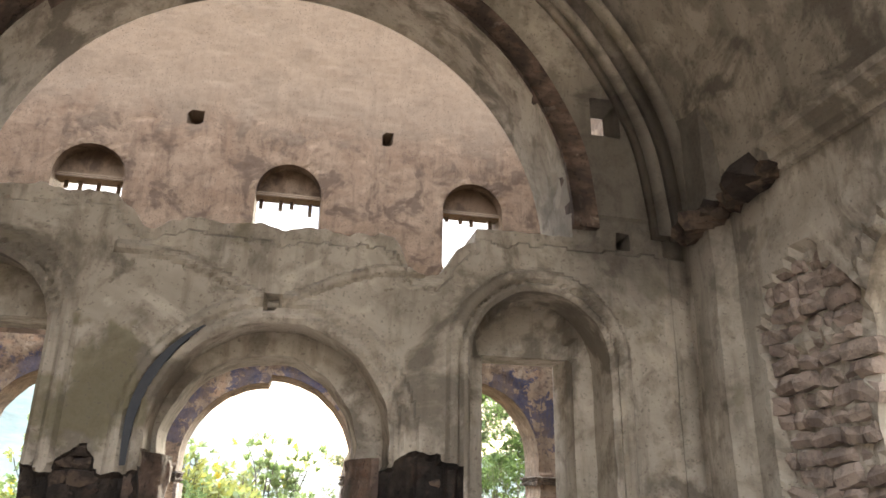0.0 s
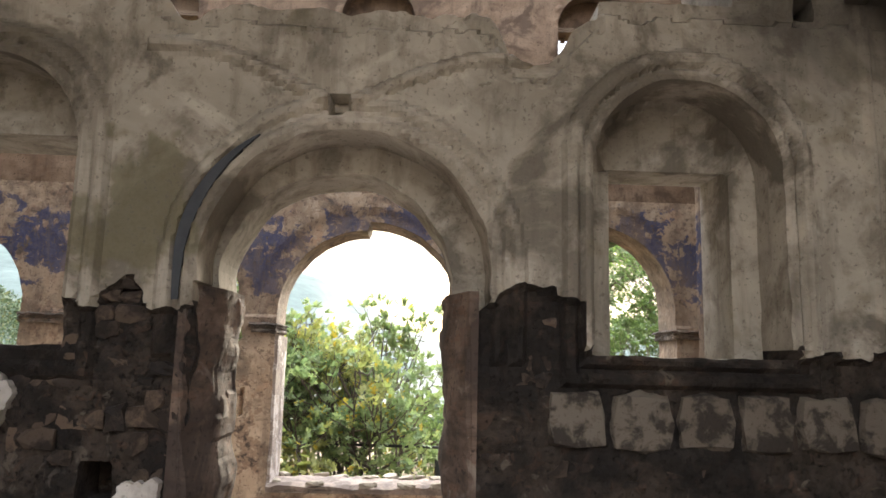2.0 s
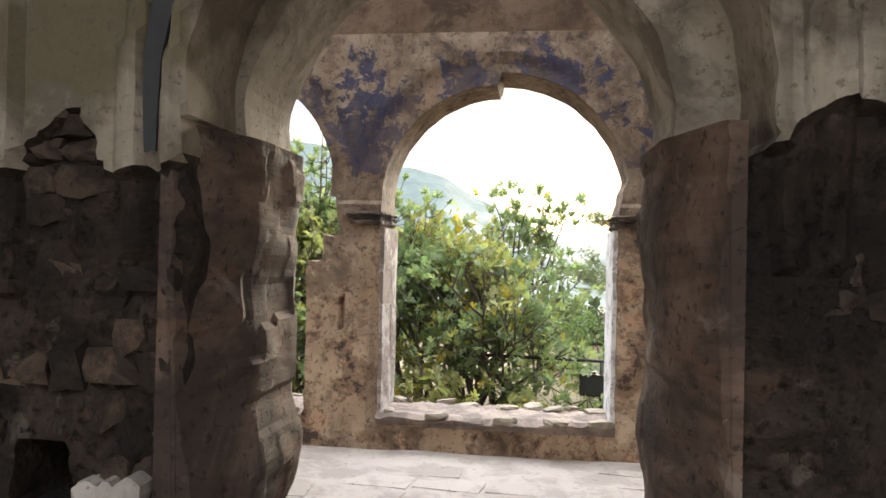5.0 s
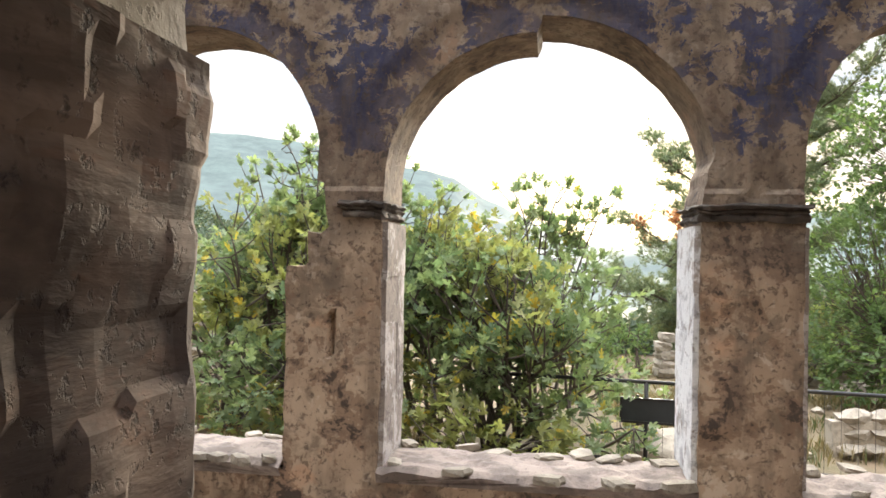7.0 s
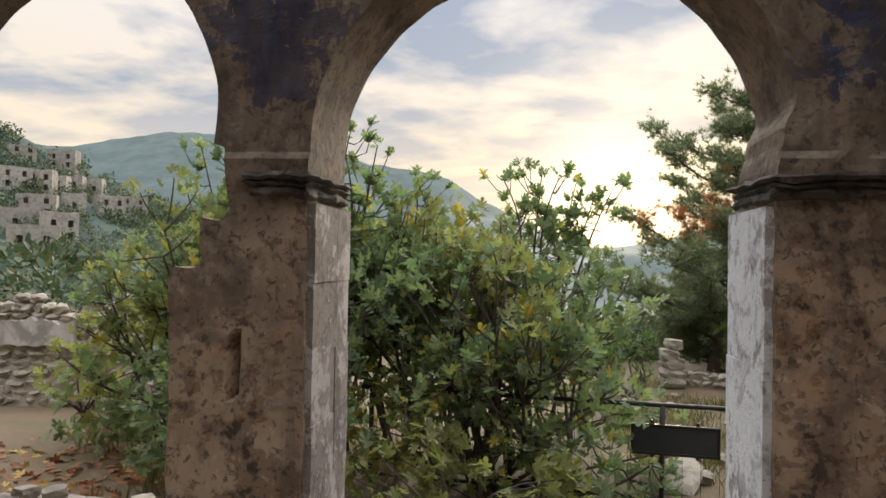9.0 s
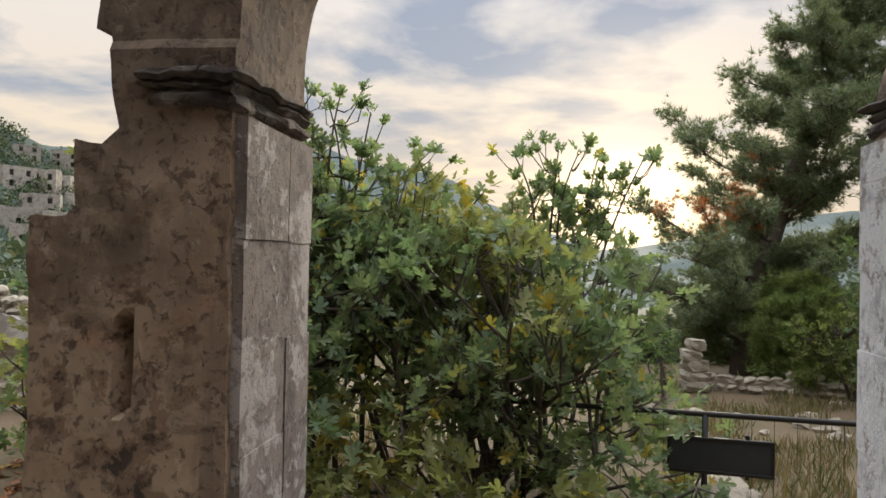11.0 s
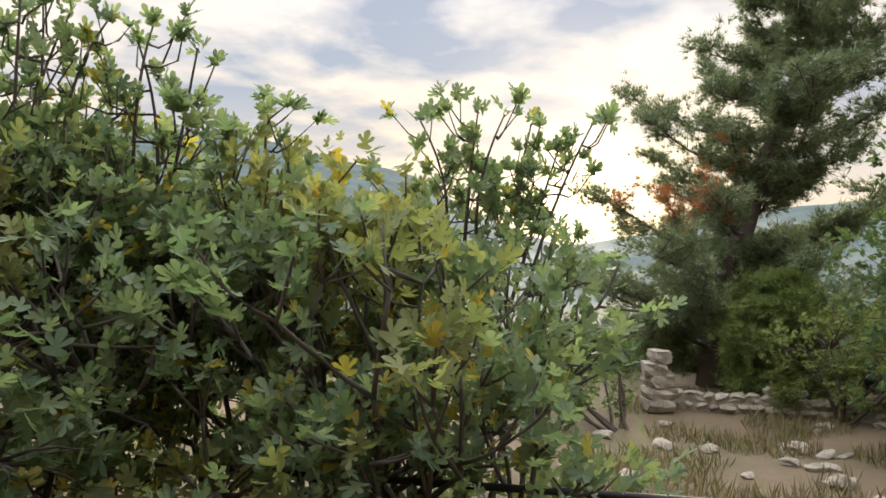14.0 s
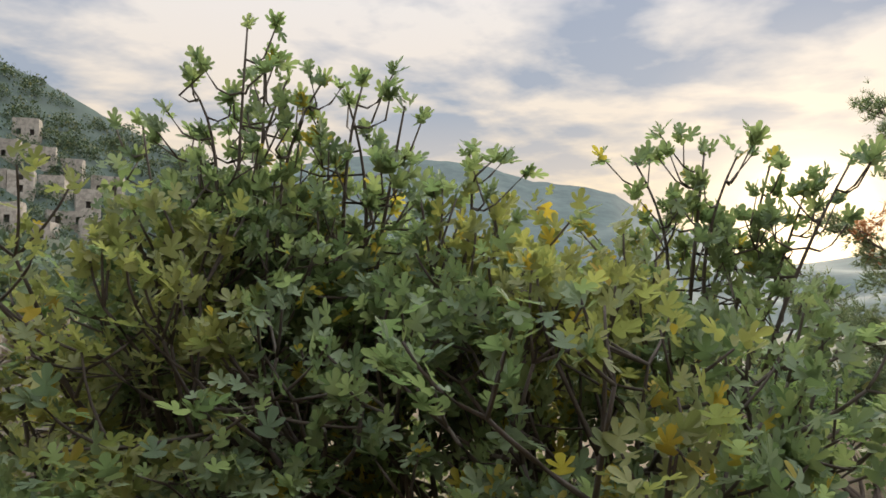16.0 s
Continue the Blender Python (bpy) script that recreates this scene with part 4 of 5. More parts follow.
def shrub(name, foot, stems, blobs, count, kind, size, mat, bark, label, category, seed, sprigs=(), per=7, warm=None, forks=()):
    """A many-stemmed shrub or tree: stems to each mass of foliage, twigs to rosettes of leaves."""
    rng = np.random.default_rng(seed)
    root = new(name)
    root.location = (0, 0, 0)
    sv, sf, tv, tf, spots = [], [], [], [], []
    total = sum(b[3] * b[4] * b[5] for b in blobs)
    for bx, by, bz, rx, ry, rz in blobs:
        c = np.array((bx, by, bz))
        anchors = []
        for _ in range(stems):
            tip = c + rng.uniform(-.6, .6, 3) * (rx, ry, rz)
            base = np.array(foot) + rng.normal(0, 0.12, 3) * (1, 1, 0)
            pts = curve_pts(base, tip, -0.1, 7, rng)
            r0 = 0.028 + 0.012 * rng.random()
            tube(sv, sf, pts, [r0 * (1 - 0.75 * i / 7) for i in range(8)], 6)
            anchors += [np.array(q) for q in pts[2:]]
        anchors = np.array(anchors)
        n = int(count * rx * ry * rz / total)
        for _ in range(n):
            q = rng.normal(0, 1, 3)
            q = q / np.linalg.norm(q) * (0.45 + 0.62 * rng.random() ** 0.7)
            q = c + q * (rx, ry, rz) * (1 + 0.25 * nz(*(q * 1.7), 1))
            if q[2] < ground_height(q[0], q[1]) + 0.1 or q[1] < 9.75:
                continue
            a = anchors[np.argmin(((anchors - q) ** 2).sum(1))]
            if rng.random() < 0.45:
                tube(tv, tf, curve_pts(a, q, 0.02, 3, rng), [0.011, 0.009, 0.007, 0.004], 4)
            spots.append((q, q - c))
    fine = []
    for sx, sy, z0, z1, lean in sprigs:
        pts = curve_pts((sx, sy, z0), (sx + lean, sy, z1), 0.0, 8, rng)
        tube(tv, tf, pts, [0.017 - 0.0013 * i for i in range(9)], 5)
        fine.append((np.array(pts[-1]), np.array((lean * 0.3, 0, 1.0))))
        # side shoots bow outwards and turn up, longer further down, with leaves at their ends
        for i in range(1, 8):
            for _ in range(2):
                if rng.random() < 0.2:
                    continue
                a = rng.uniform(0, 2 * math.pi)
                reach = (0.10 + 0.055 * (8 - i)) * rng.uniform(0.6, 1.15)
                p = np.array(pts[i])
                q = p + np.array((math.cos(a) * reach, math.sin(a) * reach * 0.7, 0.12 * reach))
                for s_ in range(1 + (reach > 0.25)):
                    e = q + np.array((math.cos(a) * 0.06 + rng.normal(0, 0.07), rng.normal(0, 0.07), rng.uniform(0.10, 0.22)))
                    tube(tv, tf, [tuple(p), tuple((p + q) / 2 - np.array((0, 0, 0.03))), tuple(q), tuple(e)], [0.009, 0.008, 0.007, 0.005], 4)
                    fine.append((e, np.array((math.cos(a) * 0.45, math.sin(a) * 0.45, 0.9))))
    # open candelabra boughs: each fork turns upwards, leaves only at the ends
    def bough(p, d, length, r, level):
        d = d / np.linalg.norm(d)
        end = p + d * length
        bow = (p + end) / 2 + np.array((d[0], d[1], -0.35)) * 0.12 * length + rng.normal(0, 0.05, 3) * length
        pts = [(1 - t) ** 2 * p + 2 * t * (1 - t) * bow + t * t * end for t in (0, .25, .5, .75, 1)]
        tube(tv if level < 2 else sv, tf if level < 2 else sf, [tuple(q) for q in pts], [r * (1 - 0.09 * i) for i in range(5)], 5)
        if level == 0:
            spots.append((end, np.array((d[0] * .5, d[1] * .5, 0.9))))
            if rng.random() < 0.5:
                spots.append((pts[2] + rng.normal(0, .05, 3), d))
            return
        for _ in range(int(rng.integers(2, 4))):
            turn = rng.normal(0, 0.62, 3)
            bough(end, d + turn + np.array((0, 0, 0.35)), length * rng.uniform(0.55, 0.85), r * 0.66, level - 1)

    for n, (fx, fy, fz), spread, high in forks:
        for i in range(n):
            a = 2 * math.pi * (i + rng.random() * .7) / n
            lean = spread * rng.uniform(0.25, 1.0)
            bough(np.array((fx, fy, fz)) + rng.normal(0, 0.15, 3) * (1, 1, 0), np.array((math.cos(a) * lean, math.sin(a) * lean * 0.6, high)), math.hypot(lean, high) * 0.42, 0.034, 3)
    places, placed2 = [], []
    for q, out in spots:
        for _ in range(per):
            d = rng.normal(0, 0.9, 3) + out / (np.linalg.norm(out) + 1e-6) * 0.8 + np.array((0, 0, 0.25))
            o = q + rng.normal(0, size * 0.35, 3)
            row = (*o, *d, size * rng.uniform(0.6, 1.25))
            far = nz(q[0], q[1], q[2], 0.7) > 0.12
            (placed2 if (warm and far) else places).append(row)
    for q, out in fine:
        for _ in range(int(rng.integers(4, 7))):
            d = rng.normal(0, 0.55, 3) + out * 0.9
            places.append((*(q + rng.normal(0, 0.015, 3)), *d, size * rng.uniform(0.65, 1.15)))
    mesh_object("stem", sv, sf, bark, True, root)
    mesh_object("twig", tv, tf, bark, True, root)
    leaves("crown", kind, places, mat, root, rng)
    if placed2:
        leaves("crown", kind, placed2, warm, root, rng, "leaves turning yellow")
    return tagged(root, label, category)


shrub("fig_tree", (-0.7, 12.9, -0.95), 2,
      [(-0.8, 12.6, -0.25, 1.15, 0.8, 0.75), (0.15, 12.6, -0.3, 0.7, 0.7, 0.65), (0.35, 11.8, -0.5, 0.75, 0.5, 0.42), (0.75, 12.9, -0.25, 0.6, 0.5, 0.5), (-0.6, 11.5, -0.45, 1.2, 0.7, 0.55), (-0.9, 13.0, 0.7, 0.9, 0.6, 0.9), (-1.2, 13.6, 1.1, 0.8, 0.5, 0.85)],
      470, "fig", 0.122, FIGLEAF, FIGBARK, "leafy green fig tree beyond the porch sill", "tree", 3, per=6,
      sprigs=[(-0.45, 14.2, 1.2, 2.35, -0.15), (-0.25, 14.2, 1.2, 2.40, 0.1), (0.0, 14.2, 1.1, 2.30, 0.25), (0.2, 14.1, 0.9, 2.30, 0.5), (-0.1, 14.1, 1.1, 2.35, 0.15), (0.1, 14.2, 0.9, 2.1, 0.35)], warm=FIGWARM,
      forks=[(7, (-0.75, 12.9, -0.95), 1.2, 2.0), (5, (-0.35, 13.6, -0.95), 0.9, 2.3), (4, (-0.2, 12.4, -0.95), 1.1, 1.5), (6, (-1.0, 13.8, -0.95), 0.8, 2.45)])
shrub("fig_tree", (-3.2, 13.2, -0.9), 6,
      [(-3.1, 13.2, 0.75, 1.5, 0.95, 1.3), (-4.3, 13.0, 0.0, 1.05, 0.85, 0.85), (-2.6, 11.9, -0.1, 1.25, 0.75, 0.8), (-2.1, 13.4, 1.0, 0.95, 0.7, 1.0)],
      1150, "fig", 0.122, FIGLEAF, FIGBARK, "large fig tree with leaves turning yellow", "tree", 5, per=6,
      sprigs=[(-3.35, 13.0, 1.0, 2.55, -0.45), (-2.7, 13.1, 1.2, 2.75, 0.25), (-1.8, 13.3, 1.0, 2.3, 0.3), (-3.0, 13.0, 1.4, 3.15, 0.05), (-2.9, 13.1, 1.4, 2.8, 0.2), (-3.2, 13.0, 1.4, 2.8, -0.2), (-3.05, 13.2, 1.4, 2.9, 0.1), (-2.3, 13.2, 1.4, 2.75, 0.1), (-2.1, 13.2, 1.4, 2.6, 0.2), (-2.2, 13.2, 1.4, 2.65, -0.1)], warm=FIGWARM,
      forks=[(12, (-3.1, 13.2, -0.9), 1.5, 2.6), (8, (-2.3, 13.3, -0.9), 1.1, 2.5), (7, (-1.6, 13.5, -0.9), 1.0, 2.25), (6, (-4.0, 12.9, -0.9), 1.2, 1.8)])
shrub("evergreen_oak", (6.0, 17.0, -0.9), 5,
      [(5.9, 17.0, 1.0, 1.9, 1.5, 1.9), (6.6, 17.4, 3.2, 1.9, 1.5, 1.7), (5.6, 16.2, 0.0, 1.5, 1.2, 0.9)],
      2600, "oval", 0.10, OAKLEAF, BARK, "dense green evergreen oak beside the porch", "tree", 8, per=10)


def pine(name, foot, height, seed, label, dry=None, spread=2.6, low=0.25, lean=0.0, count=1.0, needle=None):
    rng = np.random.default_rng(seed)
    root = new(name)
    fx, fy, fz = foot
    tv, tf, bv, bf, green, dead = [], [], [], [], [], []
    n = 12
    pts = [(fx + lean * (i / n) ** 1.5 + 0.06 * nz(i, seed, 0, .7), fy + 0.06 * nz(i, 9, seed, .7), fz - 0.1 + height * i / n) for i in range(n + 1)]
    tube(tv, tf, pts, [0.27 * (height / 9) * (1 - 0.9 * i / n) + 0.02 for i in range(n + 1)], 9)
    limbs = int(34 * count)
    for k in range(limbs):
        t = low + (1 - low) * ((k + rng.random()) / limbs) ** 1.2
        # limbs stand in loose tiers, with air between them
        t = min(0.99, t + 0.010 * math.sin(t * 2 * math.pi * 5))
        i = min(n - 1, int(t * n))
        p = np.array(pts[i]) + (np.array(pts[i + 1]) - np.array(pts[i])) * (t * n - i)
        a = k * 2.4 + rng.normal(0, .3)
        reach = spread * (1.05 - t) ** 0.5 * rng.uniform(0.3, 1.15) * (0.75 + 0.6 * abs(nz(t * 9, math.cos(a) * 1.5, math.sin(a) * 1.5 + seed)))
        tip = p + np.array((math.cos(a) * reach, math.sin(a) * reach, reach * rng.uniform(0.1, 0.75)))
        limb = curve_pts(p, tip, -0.16 * reach, 6, rng)
        tube(bv, bf, limb, [0.05 * (1.1 - t) * (1 - 0.13 * j) + 0.008 for j in range(7)], 5)
        for j in range(2, 7):
            for _ in range(int(rng.integers(3, 7))):
                # a side twig that turns upwards, tufted towards its end
                b = a + rng.normal(0, 1.2)
                ln = rng.uniform(0.22, 0.55) * min(1.3, 0.5 + reach * 0.35)
                base = np.array(limb[j]) + rng.normal(0, 0.04, 3)
                end = base + np.array((math.cos(b) * ln, math.sin(b) * ln, ln * rng.uniform(0.1, 0.9)))
                tube(bv, bf, curve_pts(base, end, -0.05, 2, rng), [0.011, 0.008, 0.005], 4)
                for u in (0.35, 0.6, 0.8, 1.0):
                    q = base + (end - base) * u
                    bunch = dead if dry and np.linalg.norm((q - dry[:3]) * (1.0, 1.0, 1.25)) < dry[3] * (0.7 + 0.6 * rng.random()) else green
                    for _ in range(5):
                        d = rng.normal(0, 0.55, 3) + (end - base) / ln * 0.6 + np.array((0, 0, 0.2))
                        bunch.append((*(q + rng.normal(0, 0.07, 3)), *d, rng.uniform(0.13, 0.22)))
    mesh_object("trunk", tv, tf, BARK, True, root)
    mesh_object("limb", bv, bf, BARK, True, root)
    leaves("crown", "needles", green, needle or NEEDLE, root, rng)
    if dead:
        leaves("crown", "needles", dead, DRYNEEDLE, root, rng, "dead rust-brown needles")
    return tagged(root, label, "tree")


pine("pine_tree", (3.8, 22.4, -1.2), 8.6, 4, "tall pine with a patch of dead rusty needles", dry=(2.95, 21.5, 2.65, 1.0), spread=3.2, low=0.05, lean=2.6, count=2.1)
pine("pine_tree", (4.3, 20.7, -1.15), 2.1, 6, "small bushy yellow-green pine", spread=1.05, low=0.06, count=0.8, needle=YOUNG)
shrub("bush", (4.9, 19.6, -1.0), 4, [(4.9, 19.6, -0.1, 1.1, 0.7, 0.8), (6.0, 19.3, 0.2, 1.0, 0.7, 1.0)], 620, "oval", 0.075, OLIVE, BARK, "yellow-green bush below the pine", "bush", 11, per=10)
shrub("bush", (1.6, 18.6, -1.1), 4, [(1.2, 19.2, -0.3, 0.9, 0.7, 0.7), (0.3, 18.6, -0.2, 1.1, 0.8, 0.9)], 420, "oval", 0.09, OAKLEAF, BARK, "scrubby green bush behind the fig", "bush", 13, per=9)


# ---- railing and board ----
def railing():
    root = new("railing")
    p0, p1 = Vector((-1.9, 12.75, 0.09)), Vector((6.5, 12.1, 0.06))
    v, f = [], []
    tube(v, f, [p0, p1], [0.022, 0.022], 8)
    mesh_object("top_rail", v, f, IRON, True, root)
    v, f = [], []
    tube(v, f, [p0 - Vector((0, 0, .86)), p1 - Vector((0, 0, .86))], [0.018, 0.018], 8)
    mesh_object("bottom_rail", v, f, IRON, True, root)
    for k in range(6):
        q = p0 + (p1 - p0) * ((k * 1.4 + 0.1) / (p1 - p0).length) 
        v, f = [], []
        tube(v, f, [q - Vector((0, 0, 1.3)), q], [0.024, 0.024], 8)
        mesh_object("post", v, f, IRON, True, root)
    n = int((p1 - p0).length / 0.16)
    for k in range(n):
        q = p0 + (p1 - p0) * (k / n)
        v, f = [], []
        tube(v, f, [q - Vector((0, 0, .86)), q], [0.0022, 0.0022], 4)
        mesh_object("bar", v, f, IRON, False, root)
    return tagged(root, "thin dark metal railing on the hillside", "railing")


railing()


def info_board():
    root = new("information_board")
    root.matrix_world = pose(1.10, 12.50, -0.235, 0, 0, -6)
    bm = bmesh.new()
    slab_box(bm, (-0.37, -0.012, -0.115), (0.37, 0.012, 0.115), 0.004)
    part("panel", bm, PANEL, root)
    for lo, hi in (((-.385, -.02, .115), (.385, .02, .14)), ((-.385, -.02, -.14), (.385, .02, -.115)), ((-.39, -.02, -.14), (-.37, .02, .14)), ((.37, -.02, -.14), (.39, .02, .14))):
        bm = bmesh.new()
        slab_box(bm, lo, hi, 0.003)
        part("frame", bm, IRON, root)
    for x in (-0.2, 0.2):
        bm = bmesh.new()
        slab_box(bm, (x - .015, .012, -.17), (x + .015, .04, .17), .003)
        part("bracket", bm, IRON, root)
    return tagged(root, "dark framed information board hung on the railing", "sign")


info_board()


# ---- ruined village on the slope ----
def slope_point(az, t, dist=300.0, depth=-12.0):
    top = dist * math.tan(radians(lerp_table(NEAR, az))) + 1.5
    d = dist * (1 - 0.62 * (1 - t))
    return d * math.sin(radians(az)), 9 + d * math.cos(radians(az)), depth + (top - depth) * t ** 1.25


HOUSE = stone("village_stone", (0.40, 0.35, 0.29), (0.27, 0.24, 0.20), (0.13, 0.11, 0.09), 0.15, 0.5)
# dark colour that stands for the shade inside the houses
HOLLOW = plain("interior_shade", (0.05, 0.045, 0.04), (0.08, 0.07, 0.06), 0.95)


def ruin(x, y, z, w, d, h, turn, rng):
    """A roofless stone house: walls with gables, window holes with stone frames."""
    root = new("ruined_house")
    root.matrix_world = pose(x, y, z, 0, 0, turn)
    th = 0.6
    storeys = 2 if h > 5.6 else 1
    nwin = max(1, int(w / 3.4))

    def solid(u, v):
        f = h - v + 0.35 * nz(u, z, turn, 0.35)
        for s in range(storeys):
            for i in range(nwin):
                cx = -w / 2 + (i + 0.5) * w / nwin
                f = min(f, -box_in(u, v, cx - 0.6, cx + 0.6, 0.8 + s * 2.9, 2.5 + s * 2.9))
        return f

    front = heights_wall("wall", solid, -w / 2, w / 2, -2.0, h + 0.5, -d / 2, -d / 2 + th, 0.3, lambda u, v: 0, HOUSE)
    front.parent = root
    rear = heights_wall("wall", lambda u, v: h - 0.4 - v + 0.5 * nz(u, 3, turn, 0.6), -w / 2, w / 2, -2.0, h + 0.5, d / 2 - th, d / 2, 0.4, lambda u, v: 0, HOUSE)
    rear.parent = root
    for sx in (-1, 1):
        g = heights_wall("wall", lambda u, v: min(h + 0.2 - abs(u) * 0.12 - v, -box_in(u, v, -0.4, 0.4, 0.9, 2.2)), -d / 2 + th, d / 2 - th, -2.0, h + 1.0, 0, th, 0.3, lambda u, v: 0, HOUSE)
        g.data.transform(Matrix.Translation((sx * (w / 2 - th / 2) - th / 2, 0, 0)) @ Matrix(((0, 1, 0, 0), (1, 0, 0, 0), (0, 0, 1, 0), (0, 0, 0, 1))))
        g.data.flip_normals()
        g.parent = root
    # block added inside so that the window holes look dark
    bm = bmesh.new()
    slab_box(bm, (-w / 2 + th, -d / 2 + th + 0.5, -1.9), (w / 2 - th, d / 2 - th, h - 0.9))
    part("rubble_fill", bm, HOLLOW, root, "dark block that stands in for the shade inside the house")
    return tagged(root, "roofless pale stone village house in ruins", "house", "ruined village houses")


vr = np.random.default_rng(21)
plots = []
for az, t in ((-52.5, .34), (-50.4, .31), (-48.6, .38), (-46.4, .35), (-51.4, .45), (-49.3, .49), (-47.3, .46), (-52.4, .56), (-50.3, .59), (-48.3, .58), (-45.3, .47), (-51.2, .68),
              (-39.4, .62), (-37.9, .50), (-37.0, .70), (-38.8, .80), (-35.6, .60), (-34.6, .78), (-33.2, .66), (-36.2, .88), (-39.5, .42), (-31.8, .74), (-38.2, .30), (-36.6, .40), (-39.9, .22), (-38.0, .64), (-35.9, .74), (-51.9, .24), (-49.6, .25), (-47.9, .28), (-53.3, .46), (-46.0, .56)):
    x, y, z = slope_point(az, t)
    plots.append((x, y, z))
    k = 1.05 if az < -43 else 1.3
    ruin(x, y, z - 0.5, vr.uniform(4.5, 8) * k, vr.uniform(4.5, 6), vr.uniform(3.0, 5.8) * k, -az + vr.uniform(-25, 25), vr)


# ---- scrub and woods on the slopes ----
def woods(name, spots, mat, label, rng, leaf):
    places = []
    for x, y, z, r in spots:
        n = int(80 + 14 * min(r, 4))
        for _ in range(n):
            q = rng.normal(0, 1, 3)
            q = q / np.linalg.norm(q) * r * (0.55 + 0.5 * rng.random())
            q[2] = abs(q[2]) * 1.15
            d = rng.normal(0, 1, 3) + q / r
            places.append((x + q[0], y + q[1], z + q[2] - 0.1 * r, *d, leaf * r * rng.uniform(.6, 1.3)))
    ob = leaves(name, "oval", places, mat, None, rng)
    return tagged(ob, label, "vegetation", kind="stuff")


WOODLEAF = leaf_material("wood_leaf", (0.045, 0.068, 0.042), (0.08, 0.105, 0.058), (0.13, 0.13, 0.06), 0.15, 0.2)
wr = np.random.default_rng(33)
spots = []
for _ in range(1500):
    az, t = wr.uniform(-62, -22), wr.random() ** 1.3 * 0.95 + 0.02
    x, y, z = slope_point(az, t)
    if (-53 < az < -44 and 0.22 < t < 0.66 or -40 < az < -31 and 0.3 < t < 0.92) and wr.random() < 0.45:
        continue
    spots.append((x, y, z, wr.uniform(1.4, 3.4) * (0.8 + 0.7 * t)))
for x, y, z in plots:
    # pines that have grown up between the houses
    for _ in range(3):
        a = wr.uniform(0, 2 * math.pi)
        g = wr.uniform(4.5, 8.0)
        spots.append((x + g * math.cos(a) + 1.5, y + g * math.sin(a) - 2.5, z - 1.0 + 0.25 * g * math.sin(a), wr.uniform(1.6, 3.2)))
woods("hillside_woods", spots, WOODLEAF, "dark green pines and scrub on the village slope", wr, 0.26)
spots = []
for _ in range(620):
    az, r = wr.uniform(-58, 40), 16 + 75 * wr.random() ** 1.7
    x, y = r * math.sin(radians(az)), 9 + r * math.cos(radians(az))
    if 8 < az < 22 and r < 14.5:
        continue
    if az < -33 and r < 24:
        continue
    spots.append((x, y, ground_height(x, y), wr.uniform(0.5, 1.5) * (0.7 + r / 60)))
woods("valley_scrub", spots, WOODLEAF, "green scrub and bushes below the terrace", wr, 0.30)


# ---- dry stone walls and rocks ----
ROCKS = [lump(60 + i, 2, 0.30) for i in range(6)]
for me in ROCKS:
    me.materials.append(ROCK)


def dry_wall(p0, p1, h, label, seed, size=0.3):
    """A dry-stone wall, stone by stone, on a rubble core."""
    rng = random.Random(seed)
    p0, p1 = Vector(p0), Vector(p1)
    length = (p1 - p0).length
    along = (p1 - p0) / length
    turn = math.degrees(math.atan2(along.y, along.x))
    root = new("dry_stone_wall")
    bm = bmesh.new()
    slab_box(bm, (0, -size * .3, -0.4), (length, size * .3, h * 0.6))
    bmesh.ops.subdivide_edges(bm, edges=bm.edges[:], cuts=8, use_grid_fill=True)
    for v in bm.verts:
        v.co += noise.noise_vector(v.co * 2) * 0.03
    core = part("core", bm, ROCK, root)
    core.matrix_world = Matrix.Translation(p0) @ pose(0, 0, 0, 0, 0, turn)
    z = 0.0
    while z < h:
        x = rng.uniform(0, size * .5)
        hh = size * rng.uniform(0.5, 0.75)
        while x < length:
            w = size * rng.uniform(0.6, 1.4)
            if z + hh < h * (0.75 + 0.4 * noise.noise((x * 0.8, seed, 0))) + 0.1:
                ob = new("stone", rng.choice(ROCKS))
                q = p0 + along * (x + w / 2)
                gz = ground_height(q.x, q.y)
                ob.matrix_world = Matrix.Translation((q.x, q.y, gz + z + hh / 2)) @ pose(0, 0, 0, rng.uniform(-8, 8), rng.uniform(-8, 8), turn + rng.uniform(-12, 12)) @ Matrix.Diagonal((w, size * rng.uniform(1.0, 1.25), hh, 1))
                ob.parent = root
            x += w
        z += hh
    return tagged(root, label, "stone wall")


gz = ground_height
garden = dry_wall((-12.0, 14.5, gz(-12.0, 14.5)), (-4.9, 15.1, gz(-4.9, 15.1)), 1.95, "pale dry-stone garden wall with plaster remains", 1, 0.2)


def wall_plaster(root, x0, x1, y, z0, z1, mat):
    """A band of lime plaster with ragged edges left on a garden wall."""
    n, verts, faces = 24, [], []
    for i in range(n + 1):
        u = x0 + (x1 - x0) * i / n
        end = min(1.0, 4 * min(i, n - i) / n)
        lo, hi = z0 + 0.10 * nz(u, 1, 0, 4), z0 + 0.1 + (z1 - z0 - 0.1) * (0.8 + 0.2 * end) + 0.11 * nz(u, 5, 0, 5) + 0.05 * nz(u, 3, 0, 13)
        yy = y + 0.085 * (u - x0)
        verts += [(u, yy, lo), (u, yy - 0.02, hi), (u, yy + 0.2, hi), (u, yy + 0.2, lo)]
    for i in range(n):
        b = i * 4
        faces += [(b, b + 4, b + 5, b + 1), (b + 1, b + 5, b + 6, b + 2), (b + 3, b, b + 4, b + 7)[::-1]]
    faces += [(0, 1, 2, 3), tuple(n * 4 + j for j in (3, 2, 1, 0))]
    return mesh_object("plaster", verts, faces, mat, False, root, "band of pale lime plaster")


